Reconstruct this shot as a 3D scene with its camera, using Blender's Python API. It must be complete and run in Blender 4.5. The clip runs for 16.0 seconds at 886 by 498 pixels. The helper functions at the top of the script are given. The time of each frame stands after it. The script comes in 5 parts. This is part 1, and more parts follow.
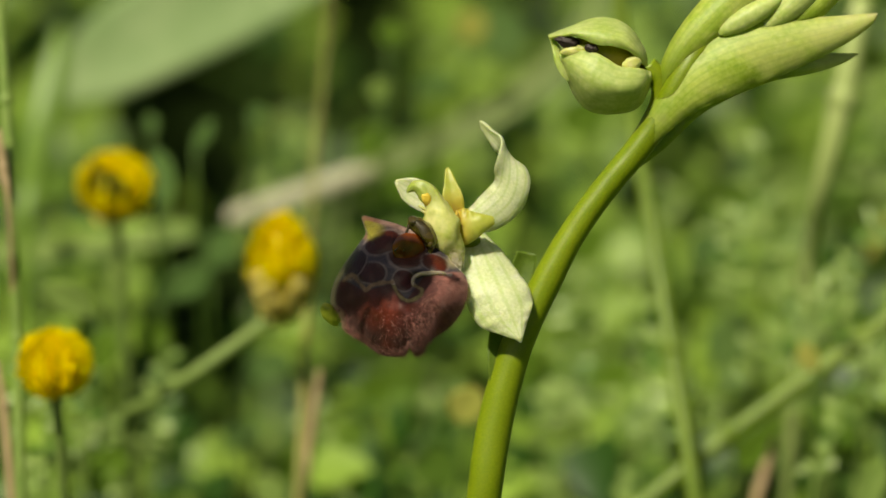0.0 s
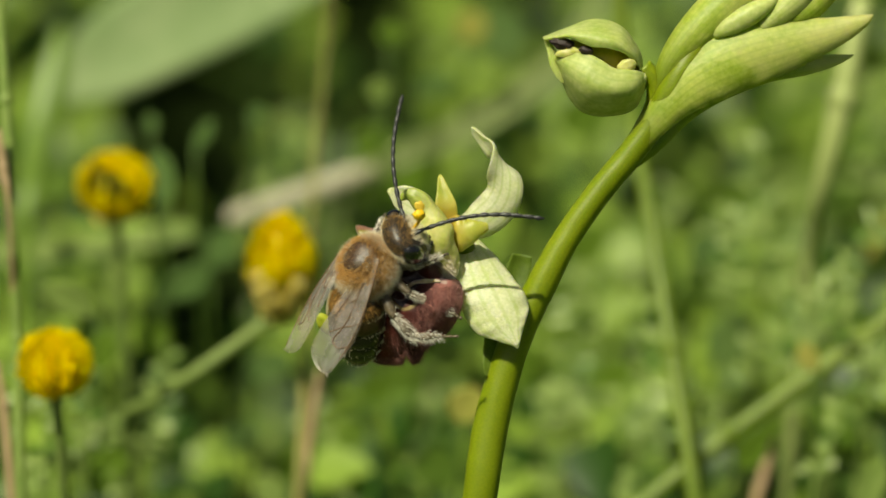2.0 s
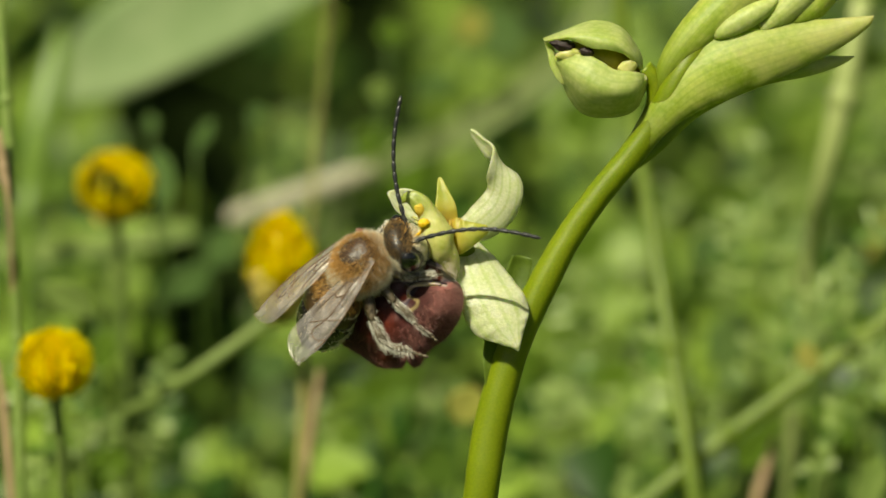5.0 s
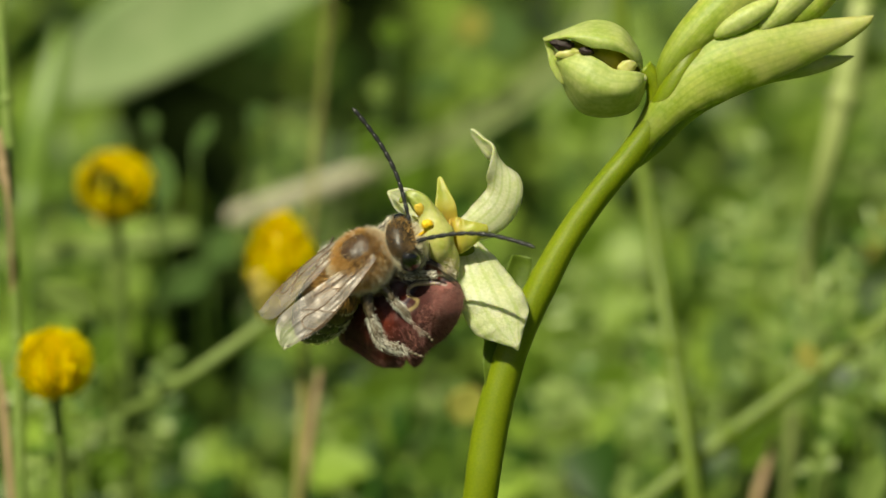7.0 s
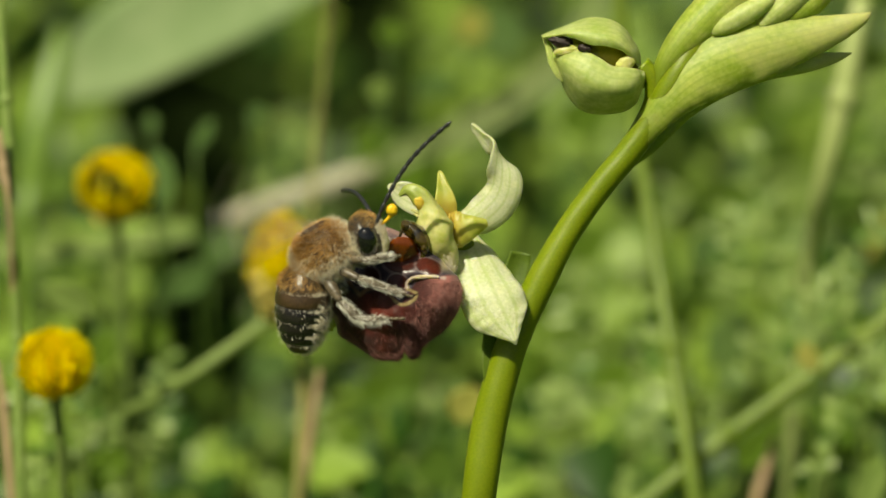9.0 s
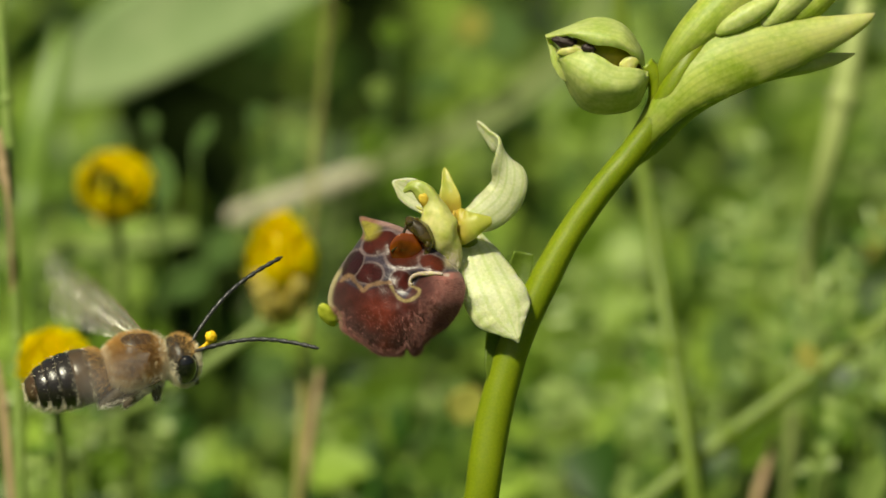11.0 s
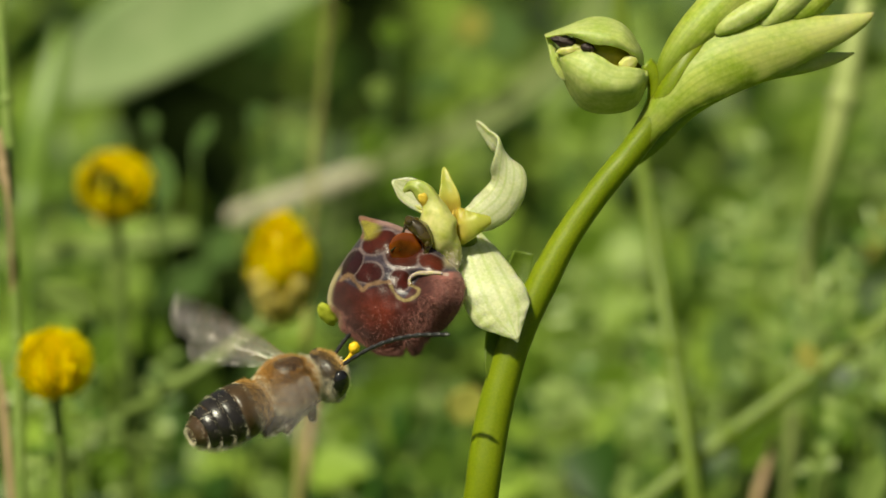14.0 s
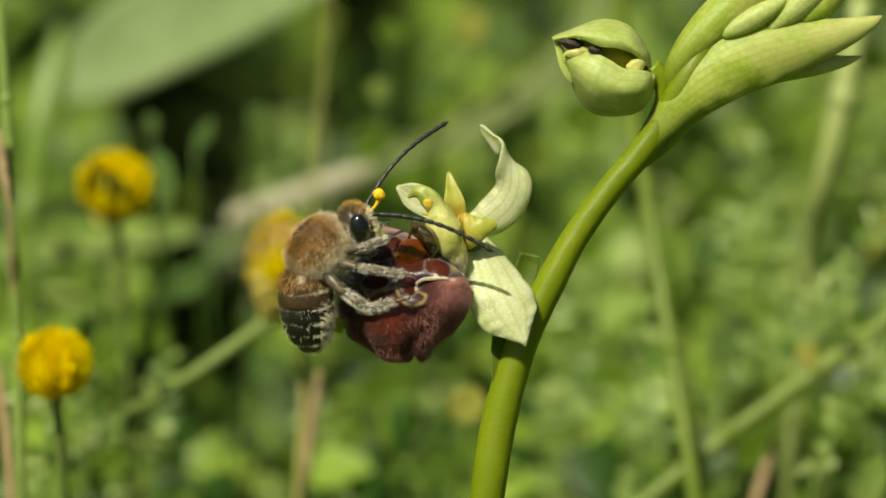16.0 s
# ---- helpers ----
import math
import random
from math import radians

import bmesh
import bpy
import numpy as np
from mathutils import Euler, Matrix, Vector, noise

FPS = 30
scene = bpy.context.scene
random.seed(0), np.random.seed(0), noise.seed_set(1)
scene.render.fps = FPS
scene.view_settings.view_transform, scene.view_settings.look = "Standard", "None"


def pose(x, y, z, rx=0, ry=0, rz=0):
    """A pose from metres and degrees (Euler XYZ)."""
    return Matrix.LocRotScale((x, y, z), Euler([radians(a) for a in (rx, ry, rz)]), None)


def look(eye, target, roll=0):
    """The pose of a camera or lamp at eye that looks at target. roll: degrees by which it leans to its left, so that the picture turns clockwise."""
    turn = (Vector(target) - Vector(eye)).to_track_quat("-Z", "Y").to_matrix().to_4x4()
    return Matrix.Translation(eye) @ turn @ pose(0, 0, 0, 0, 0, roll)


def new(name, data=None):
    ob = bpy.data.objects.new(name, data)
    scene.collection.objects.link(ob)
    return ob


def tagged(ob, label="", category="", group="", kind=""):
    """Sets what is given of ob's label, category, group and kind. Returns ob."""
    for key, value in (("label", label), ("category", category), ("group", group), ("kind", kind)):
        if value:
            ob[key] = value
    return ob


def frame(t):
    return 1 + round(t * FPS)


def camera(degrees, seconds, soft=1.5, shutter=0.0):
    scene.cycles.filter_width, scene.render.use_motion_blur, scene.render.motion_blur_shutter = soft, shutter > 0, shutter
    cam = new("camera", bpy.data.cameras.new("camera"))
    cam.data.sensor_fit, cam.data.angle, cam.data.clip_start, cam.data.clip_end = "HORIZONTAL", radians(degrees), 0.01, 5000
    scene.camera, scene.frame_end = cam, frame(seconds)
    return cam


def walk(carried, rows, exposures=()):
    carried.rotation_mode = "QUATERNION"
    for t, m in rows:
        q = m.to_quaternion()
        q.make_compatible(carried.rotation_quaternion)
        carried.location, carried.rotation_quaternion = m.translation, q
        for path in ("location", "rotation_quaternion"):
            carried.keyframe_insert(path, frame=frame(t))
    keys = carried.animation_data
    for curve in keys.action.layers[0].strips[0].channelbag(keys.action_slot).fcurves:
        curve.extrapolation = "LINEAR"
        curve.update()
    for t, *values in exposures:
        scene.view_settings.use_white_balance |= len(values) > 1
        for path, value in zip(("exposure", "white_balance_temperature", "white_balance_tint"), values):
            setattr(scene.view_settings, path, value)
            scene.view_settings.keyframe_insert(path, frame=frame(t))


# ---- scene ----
# Units: metres. "Sheet" units are 0.04 mm in the plane of the flower, which faces the lens.
TILT = 22.0
FOCUS = Vector((0.0, 0.0, 0.14))
DIST = 0.2554
MM = 0.001
RIGHT = Vector((1, 0, 0))
AWAY = Vector((0, math.cos(radians(TILT)), -math.sin(radians(TILT))))
UP = Vector((0, math.sin(radians(TILT)), math.cos(radians(TILT))))

cam = camera(14.0, 16.0, soft=1.6, shutter=0.5)
cam.data.dof.use_dof = True
cam.data.dof.focus_distance = DIST - 0.003
cam.data.dof.aperture_fstop = 23.0
EYE = FOCUS - DIST * AWAY
walk(cam, [(0.0, look(EYE, FOCUS)), (16.0, look(EYE, FOCUS))], exposures=[(0.0, 0.28, 7200, -3), (16.0, 0.28, 7200, -3)])

# ---- light: high sun, a little from the left and from behind the lens ----
SUN_DIR = (-0.30 * RIGHT - 0.66 * AWAY + 0.69 * UP).normalized()
world = bpy.data.worlds.new("sky")
scene.world = world
world.use_nodes = True
wn = world.node_tree
sky = wn.nodes.new("ShaderNodeTexSky")
sky.sky_type, sky.sun_disc = "NISHITA", False
sky.dust_density, sky.air_density = 4.0, 0.8
sky.sun_elevation = math.asin(SUN_DIR.z)
sky.sun_rotation = math.atan2(SUN_DIR.x, SUN_DIR.y)
wn.links.new(sky.outputs[0], wn.nodes["Background"].inputs[0])
wn.nodes["Background"].inputs[1].default_value = 0.042
sun = new("sun", bpy.data.lights.new("sun", "SUN"))
sun.data.energy, sun.data.angle, sun.data.color = 4.5, radians(0.5), (1.0, 0.94, 0.82)
sun.matrix_world = look(FOCUS + SUN_DIR, FOCUS)


# ---- small tools ----
def spot(x, y, d=0.0):
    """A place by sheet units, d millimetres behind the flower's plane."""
    x, y, d = float(x), float(y), float(d)
    k = 0.04 * (1 + d / 255.4)
    return FOCUS + MM * ((x - 784) * k * RIGHT + d * AWAY + (441 - y) * k * UP)


WORLD = {}


def root(name, m, label, category, group="", kind=""):
    ob = tagged(new(name), label, category, group, kind)
    ob.empty_display_size = 0.003
    ob.matrix_basis = m
    WORLD[ob] = m.copy()
    return ob


def part(name, bm, material, parent=None, label="", at=None, smooth=True):
    """Links a bmesh, whose points are in the root's build space, as one mesh under parent, with its origin at the pose `at`."""
    base = WORLD[parent] if parent else Matrix()
    m = at if at is not None else base
    bm.transform(m.inverted())
    me = bpy.data.meshes.new(name)
    bm.to_mesh(me)
    bm.free()
    if smooth:
        me.shade_smooth()
    for mm in (material if isinstance(material, (list, tuple)) else (material,)):
        me.materials.append(mm)
    ob = new(name, me)
    ob.parent = parent
    ob.matrix_basis = base.inverted() @ m
    WORLD[ob] = m.copy()
    if label:
        tagged(ob, label)
    return ob


def shared(name, me, parent, m):
    """One more piece on a mesh that alike pieces share, at pose m in its parent's space."""
    ob = new(name, me)
    ob.parent = parent
    ob.matrix_basis = m
    return ob


def smooth_path(rows, n, closed=False):
    """Catmull-Rom through rows of numbers, n samples."""
    a = np.array([tuple(r) for r in rows], float)
    k = len(a)
    if closed:
        ext, seg = np.vstack([a[-1:], a, a[:2]]), k
    else:
        ext, seg = np.vstack([2 * a[0] - a[1], a, 2 * a[-1] - a[-2]]), k - 1
    out = []
    for i in range(n):
        t = i / n * seg if closed else i / (n - 1) * seg
        j = min(int(t), seg - 1)
        f = t - j
        p0, p1, p2, p3 = ext[j], ext[j + 1], ext[j + 2], ext[j + 3]
        out.append(0.5 * (2 * p1 + (p2 - p0) * f + (2 * p0 - 5 * p1 + 4 * p2 - p3) * f * f + (3 * p1 - p0 - 3 * p2 + p3) * f ** 3))
    return np.array(out)


def tube(rows, n=24, sides=12, bm=None, wobble=0.0, flat=1.0):
    """A round rod along rows of (x, y, z, radius), closed at both ends."""
    bm = bm or bmesh.new()
    s = smooth_path([(*r[0], r[1]) for r in rows], n)
    pts, rad = [Vector(p[:3]) for p in s], s[:, 3]
    ref = Vector((0.31, 0.9, 0.27)).normalized()
    uv = bm.loops.layers.uv.verify()
    rings, coords, made = [], {}, []
    for i, p in enumerate(pts):
        t = (pts[min(i + 1, n - 1)] - pts[max(i - 1, 0)]).normalized()
        ref = (ref - ref.dot(t) * t).normalized()
        b = t.cross(ref)
        ring = []
        for k in range(sides):
            a = 2 * math.pi * k / sides
            r = max(float(rad[i]), 1e-6) * (1 + wobble * noise.noise(p * 900 + Vector((math.cos(a), math.sin(a), 0)) * 1.5))
            ring.append(bm.verts.new(p + r * (math.cos(a) * ref + flat * math.sin(a) * b)))
            coords[ring[-1]] = (k / sides, i / (n - 1))
        rings.append(ring)
    for a, b in zip(rings, rings[1:]):
        for k in range(sides):
            made.append(bm.faces.new((a[k], a[(k + 1) % sides], b[(k + 1) % sides], b[k])))
    made += [bm.faces.new(rings[0][::-1]), bm.faces.new(rings[-1])]
    for f in made:
        for l in f.loops:
            l[uv].uv = coords[l.vert]
    return bm


def blade(rows, side, cup=0.2, thick=0.25 * MM, n=28, across=10, bm=None, ruffle=0.0, seed=0.0):
    """A leaf or petal along rows of (place, half width), with the given side direction, a rolled section and real thickness."""
    bm = bm or bmesh.new()
    uv = bm.loops.layers.uv.verify()
    s = smooth_path([(*r[0], r[1], r[2] if len(r) > 2 else 0.0) for r in rows], n)
    pts = [Vector(p[:3]) for p in s]
    grid, coords = ([], []), {}
    for i, p in enumerate(pts):
        t = (pts[min(i + 1, n - 1)] - pts[max(i - 1, 0)]).normalized()
        sd = Vector(side)
        sd = (sd - sd.dot(t) * t).normalized()
        sd = Matrix.Rotation(float(s[i, 4]), 3, t) @ sd
        nn = sd.cross(t)
        w = max(float(s[i, 3]), 2e-6)
        for layer in (0, 1):
            row = []
            for j in range(across + 1):
                q = 2 * j / across - 1
                wave = ruffle * w * q * q * noise.noise(Vector((i * 0.35 + seed, q * 1.3, seed)))
                off = (0.5 - layer) * thick * math.sqrt(max(0.06, 1 - q ** 4)) * min(1.0, 4 * w / (thick + 1e-9) * 0.3)
                v = bm.verts.new(p + sd * (w * math.sin(q * min(1.5, abs(cup) * 1.2 + 0.01)) / math.sin(min(1.5, abs(cup) * 1.2 + 0.01))) + nn * (math.copysign(1, cup) * w * abs(cup) * q * q + off + wave))
                coords[v] = ((q + 1) / 2, i / (n - 1))
                row.append(v)
            grid[layer].append(row)
    made = []
    for i in range(n - 1):
        for j in range(across):
            a, b = grid[0], grid[1]
            made.append(bm.faces.new((a[i][j], a[i][j + 1], a[i + 1][j + 1], a[i + 1][j])))
            made.append(bm.faces.new((b[i][j], b[i + 1][j], b[i + 1][j + 1], b[i][j + 1])))
        for j, flip in ((0, False), (across, True)):
            q = (grid[0][i][j], grid[0][i + 1][j], grid[1][i + 1][j], grid[1][i][j])
            made.append(bm.faces.new(q[::-1] if flip else q))
    for i in (0, n - 1):
        for j in range(across):
            q = (grid[0][i][j], grid[1][i][j], grid[1][i][j + 1], grid[0][i][j + 1])
            made.append(bm.faces.new(q if i == 0 else q[::-1]))
    for f in made:
        for l in f.loops:
            l[uv].uv = coords[l.vert]
    return bm


def blob(center, radii, turn=None, rough=0.0, scale=1.0, seg=28, rings=18, bm=None, shape=None):
    """An egg-shaped body with an uneven skin."""
    bm = bm or bmesh.new()
    made = bmesh.ops.create_uvsphere(bm, u_segments=seg, v_segments=rings, radius=1.0)["verts"]
    m = (turn or Matrix()).to_3x3()
    for v in made:
        p = v.co.copy()
        if shape:
            p = Vector(shape(p))
        p *= 1 + rough * noise.noise(p * scale + Vector(center) * 700)
        v.co = Vector(center) + m @ Vector((p.x * radii[0], p.y * radii[1], p.z * radii[2]))
    return bm


def hairs(samples, length, width, comb, stray=0.5, bm=None, seed=1):
    """Fine tapered hairs: samples of (place, normal); comb is the way that they lie."""
    bm = bm or bmesh.new()
    rng = random.Random(seed)
    for p, nrm in samples:
        d = (nrm + Vector(comb) + stray * Vector((rng.uniform(-1, 1), rng.uniform(-1, 1), rng.uniform(-1, 1)))).normalized()
        sd = d.cross(Vector((rng.uniform(-1, 1), rng.uniform(-1, 1), rng.uniform(-1, 1)))).normalized()
        ln = length * rng.uniform(0.55, 1.2)
        mid = p + d * ln * 0.55
        tip = p + (d + 0.5 * Vector(comb)).normalized() * ln
        a, b = bm.verts.new(p - sd * width), bm.verts.new(p + sd * width)
        c, e = bm.verts.new(mid + sd * width * 0.8), bm.verts.new(mid - sd * width * 0.8)
        f = bm.verts.new(tip)
        bm.faces.new((a, b, c, e))
        bm.faces.new((e, c, f))
    return bm


def on_egg(center, radii, count, seed, keep=None, turn=None):
    """Random places and normals on an egg."""
    rng = random.Random(seed)
    out = []
    m = (turn or Matrix()).to_3x3()
    while len(out) < count:
        p = Vector((rng.gauss(0, 1), rng.gauss(0, 1), rng.gauss(0, 1))).normalized()
        if keep and rng.random() > keep(p):
            continue
        q = m @ Vector((p.x * radii[0], p.y * radii[1], p.z * radii[2]))
        n = (m @ Vector((p.x / radii[0], p.y / radii[1], p.z / radii[2]))).normalized()
        out.append((Vector(center) + q * 0.97, n))
    return out


# ---- materials ----
def material(name, low, high, rough=0.5, fine=3000.0, coarse=300.0, bump=0.3, translucent=0.0, metal=0.0, coat=0.0,
             veins=0.0, vein_color=None, vein_strength=0.3, vein_wave=1.2, sheen=0.0, specular=0.5, tone=False, foot=None, tip=None, depth=0.0001, per_piece=0.0, thin=None, ior=1.5, flesh=0.0, flush=None):
    m = bpy.data.materials.new(name)
    m.use_nodes = True
    nt = m.node_tree
    nd, ln = nt.nodes, nt.links
    bsdf, out = nd["Principled BSDF"], nd["Material Output"]
    tc = nd.new("ShaderNodeTexCoord")
    n1, n2 = nd.new("ShaderNodeTexNoise"), nd.new("ShaderNodeTexNoise")
    for n, s, det in ((n1, fine, 3), (n2, coarse, 2)):
        n.inputs["Scale"].default_value = s
        n.inputs["Detail"].default_value = det
        ln.new(tc.outputs["Object"], n.inputs["Vector"])
    add = nd.new("ShaderNodeMath")
    add.operation = "ADD"
    half = nd.new("ShaderNodeMath")
    half.operation = "MULTIPLY"
    half.inputs[1].default_value = 0.5
    ln.new(n1.outputs["Fac"], add.inputs[0])
    ln.new(n2.outputs["Fac"], add.inputs[1])
    ln.new(add.outputs[0], half.inputs[0])
    ramp = nd.new("ShaderNodeValToRGB")
    ramp.color_ramp.elements[0].position, ramp.color_ramp.elements[1].position = 0.32, 0.68
    ramp.color_ramp.elements[0].color, ramp.color_ramp.elements[1].color = (*low, 1), (*high, 1)
    fac = half.outputs[0]
    if per_piece:
        geo, mixr = nd.new("ShaderNodeNewGeometry"), nd.new("ShaderNodeMix")
        mixr.data_type = "FLOAT"
        mixr.inputs[0].default_value = per_piece
        ln.new(fac, mixr.inputs[2])
        ln.new(geo.outputs["Random Per Island"], mixr.inputs[3])
        fac = mixr.outputs[0]
    ln.new(fac, ramp.inputs[0])
    col = ramp.outputs[0]
    if tone:
        at = nd.new("ShaderNodeAttribute")
        at.attribute_name = "tone"
        mx = nd.new("ShaderNodeMix")
        mx.data_type, mx.blend_type = "RGBA", "MULTIPLY"
        mx.inputs[0].default_value = 1.0
        ln.new(col, mx.inputs[6])
        ln.new(at.outputs["Color"], mx.inputs[7])
        col = mx.outputs[2]
        ln.new(at.outputs["Alpha"], bsdf.inputs["Roughness"])
    if veins:
        wv = nd.new("ShaderNodeTexWave")
        wv.bands_direction = "X"
        wv.inputs["Scale"].default_value = veins
        wv.inputs["Distortion"].default_value = vein_wave
        wv.inputs["Detail"].default_value = 1.0
        ln.new(tc.outputs["UV"], wv.inputs["Vector"])
        rp = nd.new("ShaderNodeValToRGB")
        rp.color_ramp.elements[0].position, rp.color_ramp.elements[1].position = 0.62, 0.98
        rp.color_ramp.elements[0].color, rp.color_ramp.elements[1].color = (0, 0, 0, 1), (vein_strength, vein_strength, vein_strength, 1)
        ln.new(wv.outputs["Fac"], rp.inputs[0])
        mx = nd.new("ShaderNodeMix")
        mx.data_type = "RGBA"
        mx.inputs[7].default_value = (*(vein_color or low), 1)
        ln.new(rp.outputs[0], mx.inputs[0])
        ln.new(col, mx.inputs[6])
        col = mx.outputs[2]
    if flush:
        blot, fr, mx = nd.new("ShaderNodeTexNoise"), nd.new("ShaderNodeValToRGB"), nd.new("ShaderNodeMix")
        blot.inputs["Scale"].default_value, blot.inputs["Detail"].default_value = 0.9 * coarse, 4
        ln.new(tc.outputs["Object"], blot.inputs["Vector"])
        ln.new(blot.outputs["Fac"], fr.inputs[0])
        fr.color_ramp.elements[0].position, fr.color_ramp.elements[1].position = 0.56, 0.72
        fr.color_ramp.elements[0].color, fr.color_ramp.elements[1].color = (0, 0, 0, 1), (0.5, 0.5, 0.5, 1)
        mx.data_type = "RGBA"
        mx.inputs[7].default_value = (*flush, 1)
        ln.new(fr.outputs[0], mx.inputs[0])
        ln.new(col, mx.inputs[6])
        col = mx.outputs[2]
    if foot:
        sep, fr, mx = nd.new("ShaderNodeSeparateXYZ"), nd.new("ShaderNodeValToRGB"), nd.new("ShaderNodeMix")
        ln.new(tc.outputs["UV"], sep.inputs[0])
        ln.new(sep.outputs["Y"], fr.inputs[0])
        fr.color_ramp.elements[0].position, fr.color_ramp.elements[1].position = 0.06, 0.42
        fr.color_ramp.elements[0].color, fr.color_ramp.elements[1].color = (1, 1, 1, 1), (0, 0, 0, 1)
        mx.data_type = "RGBA"
        mx.inputs[7].default_value = (*foot, 1)
        ln.new(fr.outputs[0], mx.inputs[0])
        ln.new(col, mx.inputs[6])
        col = mx.outputs[2]
    if tip:
        sep, fr, mx = nd.new("ShaderNodeSeparateXYZ"), nd.new("ShaderNodeValToRGB"), nd.new("ShaderNodeMix")
        shift = nd.new("ShaderNodeMath")
        shift.operation = "MULTIPLY_ADD"
        shift.inputs[1].default_value = 0.45
        ln.new(tc.outputs["UV"], sep.inputs[0])
        ln.new(n2.outputs["Fac"], shift.inputs[0])
        ln.new(sep.outputs["Y"], shift.inputs[2])
        ln.new(shift.outputs[0], fr.inputs[0])
        fr.color_ramp.elements[0].position, fr.color_ramp.elements[1].position = 0.72, 1.0
        fr.color_ramp.elements[0].color, fr.color_ramp.elements[1].color = (0, 0, 0, 1), (0.6, 0.6, 0.6, 1)
        mx.data_type = "RGBA"
        mx.inputs[7].default_value = (*tip, 1)
        ln.new(fr.outputs[0], mx.inputs[0])
        ln.new(col, mx.inputs[6])
        col = mx.outputs[2]
    ln.new(col, bsdf.inputs["Base Color"])
    bsdf.inputs["Roughness"].default_value = rough
    bsdf.inputs["Metallic"].default_value = metal
    bsdf.inputs["IOR"].default_value = ior
    bsdf.inputs["Coat Weight"].default_value = coat
    bsdf.inputs["Specular IOR Level"].default_value = specular
    bsdf.inputs["Sheen Weight"].default_value = sheen
    if flesh:
        bsdf.inputs["Subsurface Weight"].default_value = flesh
        bsdf.inputs["Subsurface Radius"].default_value = (0.8, 1.0, 0.25)
        bsdf.inputs["Subsurface Scale"].default_value = 0.0010
    if bump:
        bp = nd.new("ShaderNodeBump")
        bp.inputs["Strength"].default_value = bump
        bp.inputs["Distance"].default_value = depth
        ln.new(n1.outputs["Fac"], bp.inputs["Height"])
        ln.new(bp.outputs[0], bsdf.inputs["Normal"])
    last = bsdf.outputs[0]
    if translucent:
        tr, mix = nd.new("ShaderNodeBsdfTranslucent"), nd.new("ShaderNodeMixShader")
        ln.new(col, tr.inputs[0])
        mix.inputs[0].default_value = translucent
        ln.new(last, mix.inputs[1])
        ln.new(tr.outputs[0], mix.inputs[2])
        last = mix.outputs[0]
    if thin is not None:
        cl, mix = nd.new("ShaderNodeBsdfTransparent"), nd.new("ShaderNodeMixShader")
        cl.inputs[0].default_value = (0.93, 0.88, 0.78, 1)
        mix.inputs[0].default_value = thin
        ln.new(last, mix.inputs[1])
        ln.new(cl.outputs[0], mix.inputs[2])
        last = mix.outputs[0]
    ln.new(last, out.inputs[0])
    return m


M_STEM = material("stem_green", (0.150, 0.208, 0.004), (0.228, 0.280, 0.008), 0.42, 6000, 160, 0.12, translucent=0.1, specular=0.4, flesh=0.7)
# dull bract green, with the shade on its turned-away side put into the colour
M_SHEATH_SHADED = material("sheath_green_shaded", (0.085, 0.135, 0.010), (0.13, 0.19, 0.022), 0.5, 5000, 300, 0.2, translucent=0.25, specular=0.3, flesh=0.3)
M_SEPAL = material("sepal_skin", (0.52, 0.57, 0.28), (0.75, 0.76, 0.51), 0.42, 5000, 420, 0.45, translucent=0.25, veins=1.4, vein_color=(0.40, 0.50, 0.12), vein_strength=0.4, flesh=0.5)
M_PETAL = material("petal_skin", (0.38, 0.41, 0.05), (0.55, 0.52, 0.11), 0.45, 1500, 420, 0.4, translucent=0.25, foot=(0.52, 0.37, 0.06), flesh=0.5)
M_BRACT = material("bract_skin", (0.29, 0.40, 0.028), (0.56, 0.62, 0.135), 0.5, 2600, 480, 0.35, translucent=0.28, veins=2.6, vein_color=(0.22, 0.34, 0.025), vein_strength=0.30, vein_wave=0.5, foot=(0.19, 0.265, 0.009), tip=(0.62, 0.60, 0.25), flush=(0.50, 0.42, 0.20), flesh=0.5)
M_BUD = material("bud_skin", (0.37, 0.46, 0.095), (0.61, 0.65, 0.26), 0.5, 2600, 420, 0.18, translucent=0.25, veins=1.9, vein_color=(0.28, 0.40, 0.08), vein_strength=0.26, vein_wave=0.9, flesh=0.5)
M_INNER = material("folded_inner_petal", (0.30, 0.30, 0.012), (0.52, 0.42, 0.03), 0.4, 2500, 500, 0.3, translucent=0.2, flesh=0.5)
M_COLUMN = material("column_skin", (0.40, 0.44, 0.07), (0.74, 0.70, 0.29), 0.42, 1800, 700, 0.4, translucent=0.2, tip=(0.17, 0.26, 0.012), flesh=0.5)
M_LIP = material("lip_velvet", (0.6, 0.6, 0.6), (1.35, 1.35, 1.35), 0.36, 7000, 900, 0.3, tone=True, specular=0.32, sheen=0.08)
M_LIPHAIR = material("lip_hair", (0.075, 0.018, 0.013), (0.37, 0.145, 0.115), 0.5, 5000, 600, 0.0, per_piece=0.6)
M_PALEHAIR = material("pale_flower_hair", (0.55, 0.46, 0.36), (0.75, 0.68, 0.54), 0.5, 5000, 600, 0.0, per_piece=0.6, translucent=0.3)
M_FOLD = material("lip_fold_skin", (0.28, 0.22, 0.11), (0.58, 0.48, 0.38), 0.45, 2500, 700, 0.4, flesh=0.5)
M_GLOSS = material("wet_olive_black", (0.006, 0.005, 0.002), (0.075, 0.050, 0.006), 0.07, 1400, 700, 0.35, coat=0.8)
M_AMBER = material("amber_cell", (0.025, 0.005, 0.001), (0.27, 0.058, 0.003), 0.12, 600, 500, 0.1, coat=0.6)
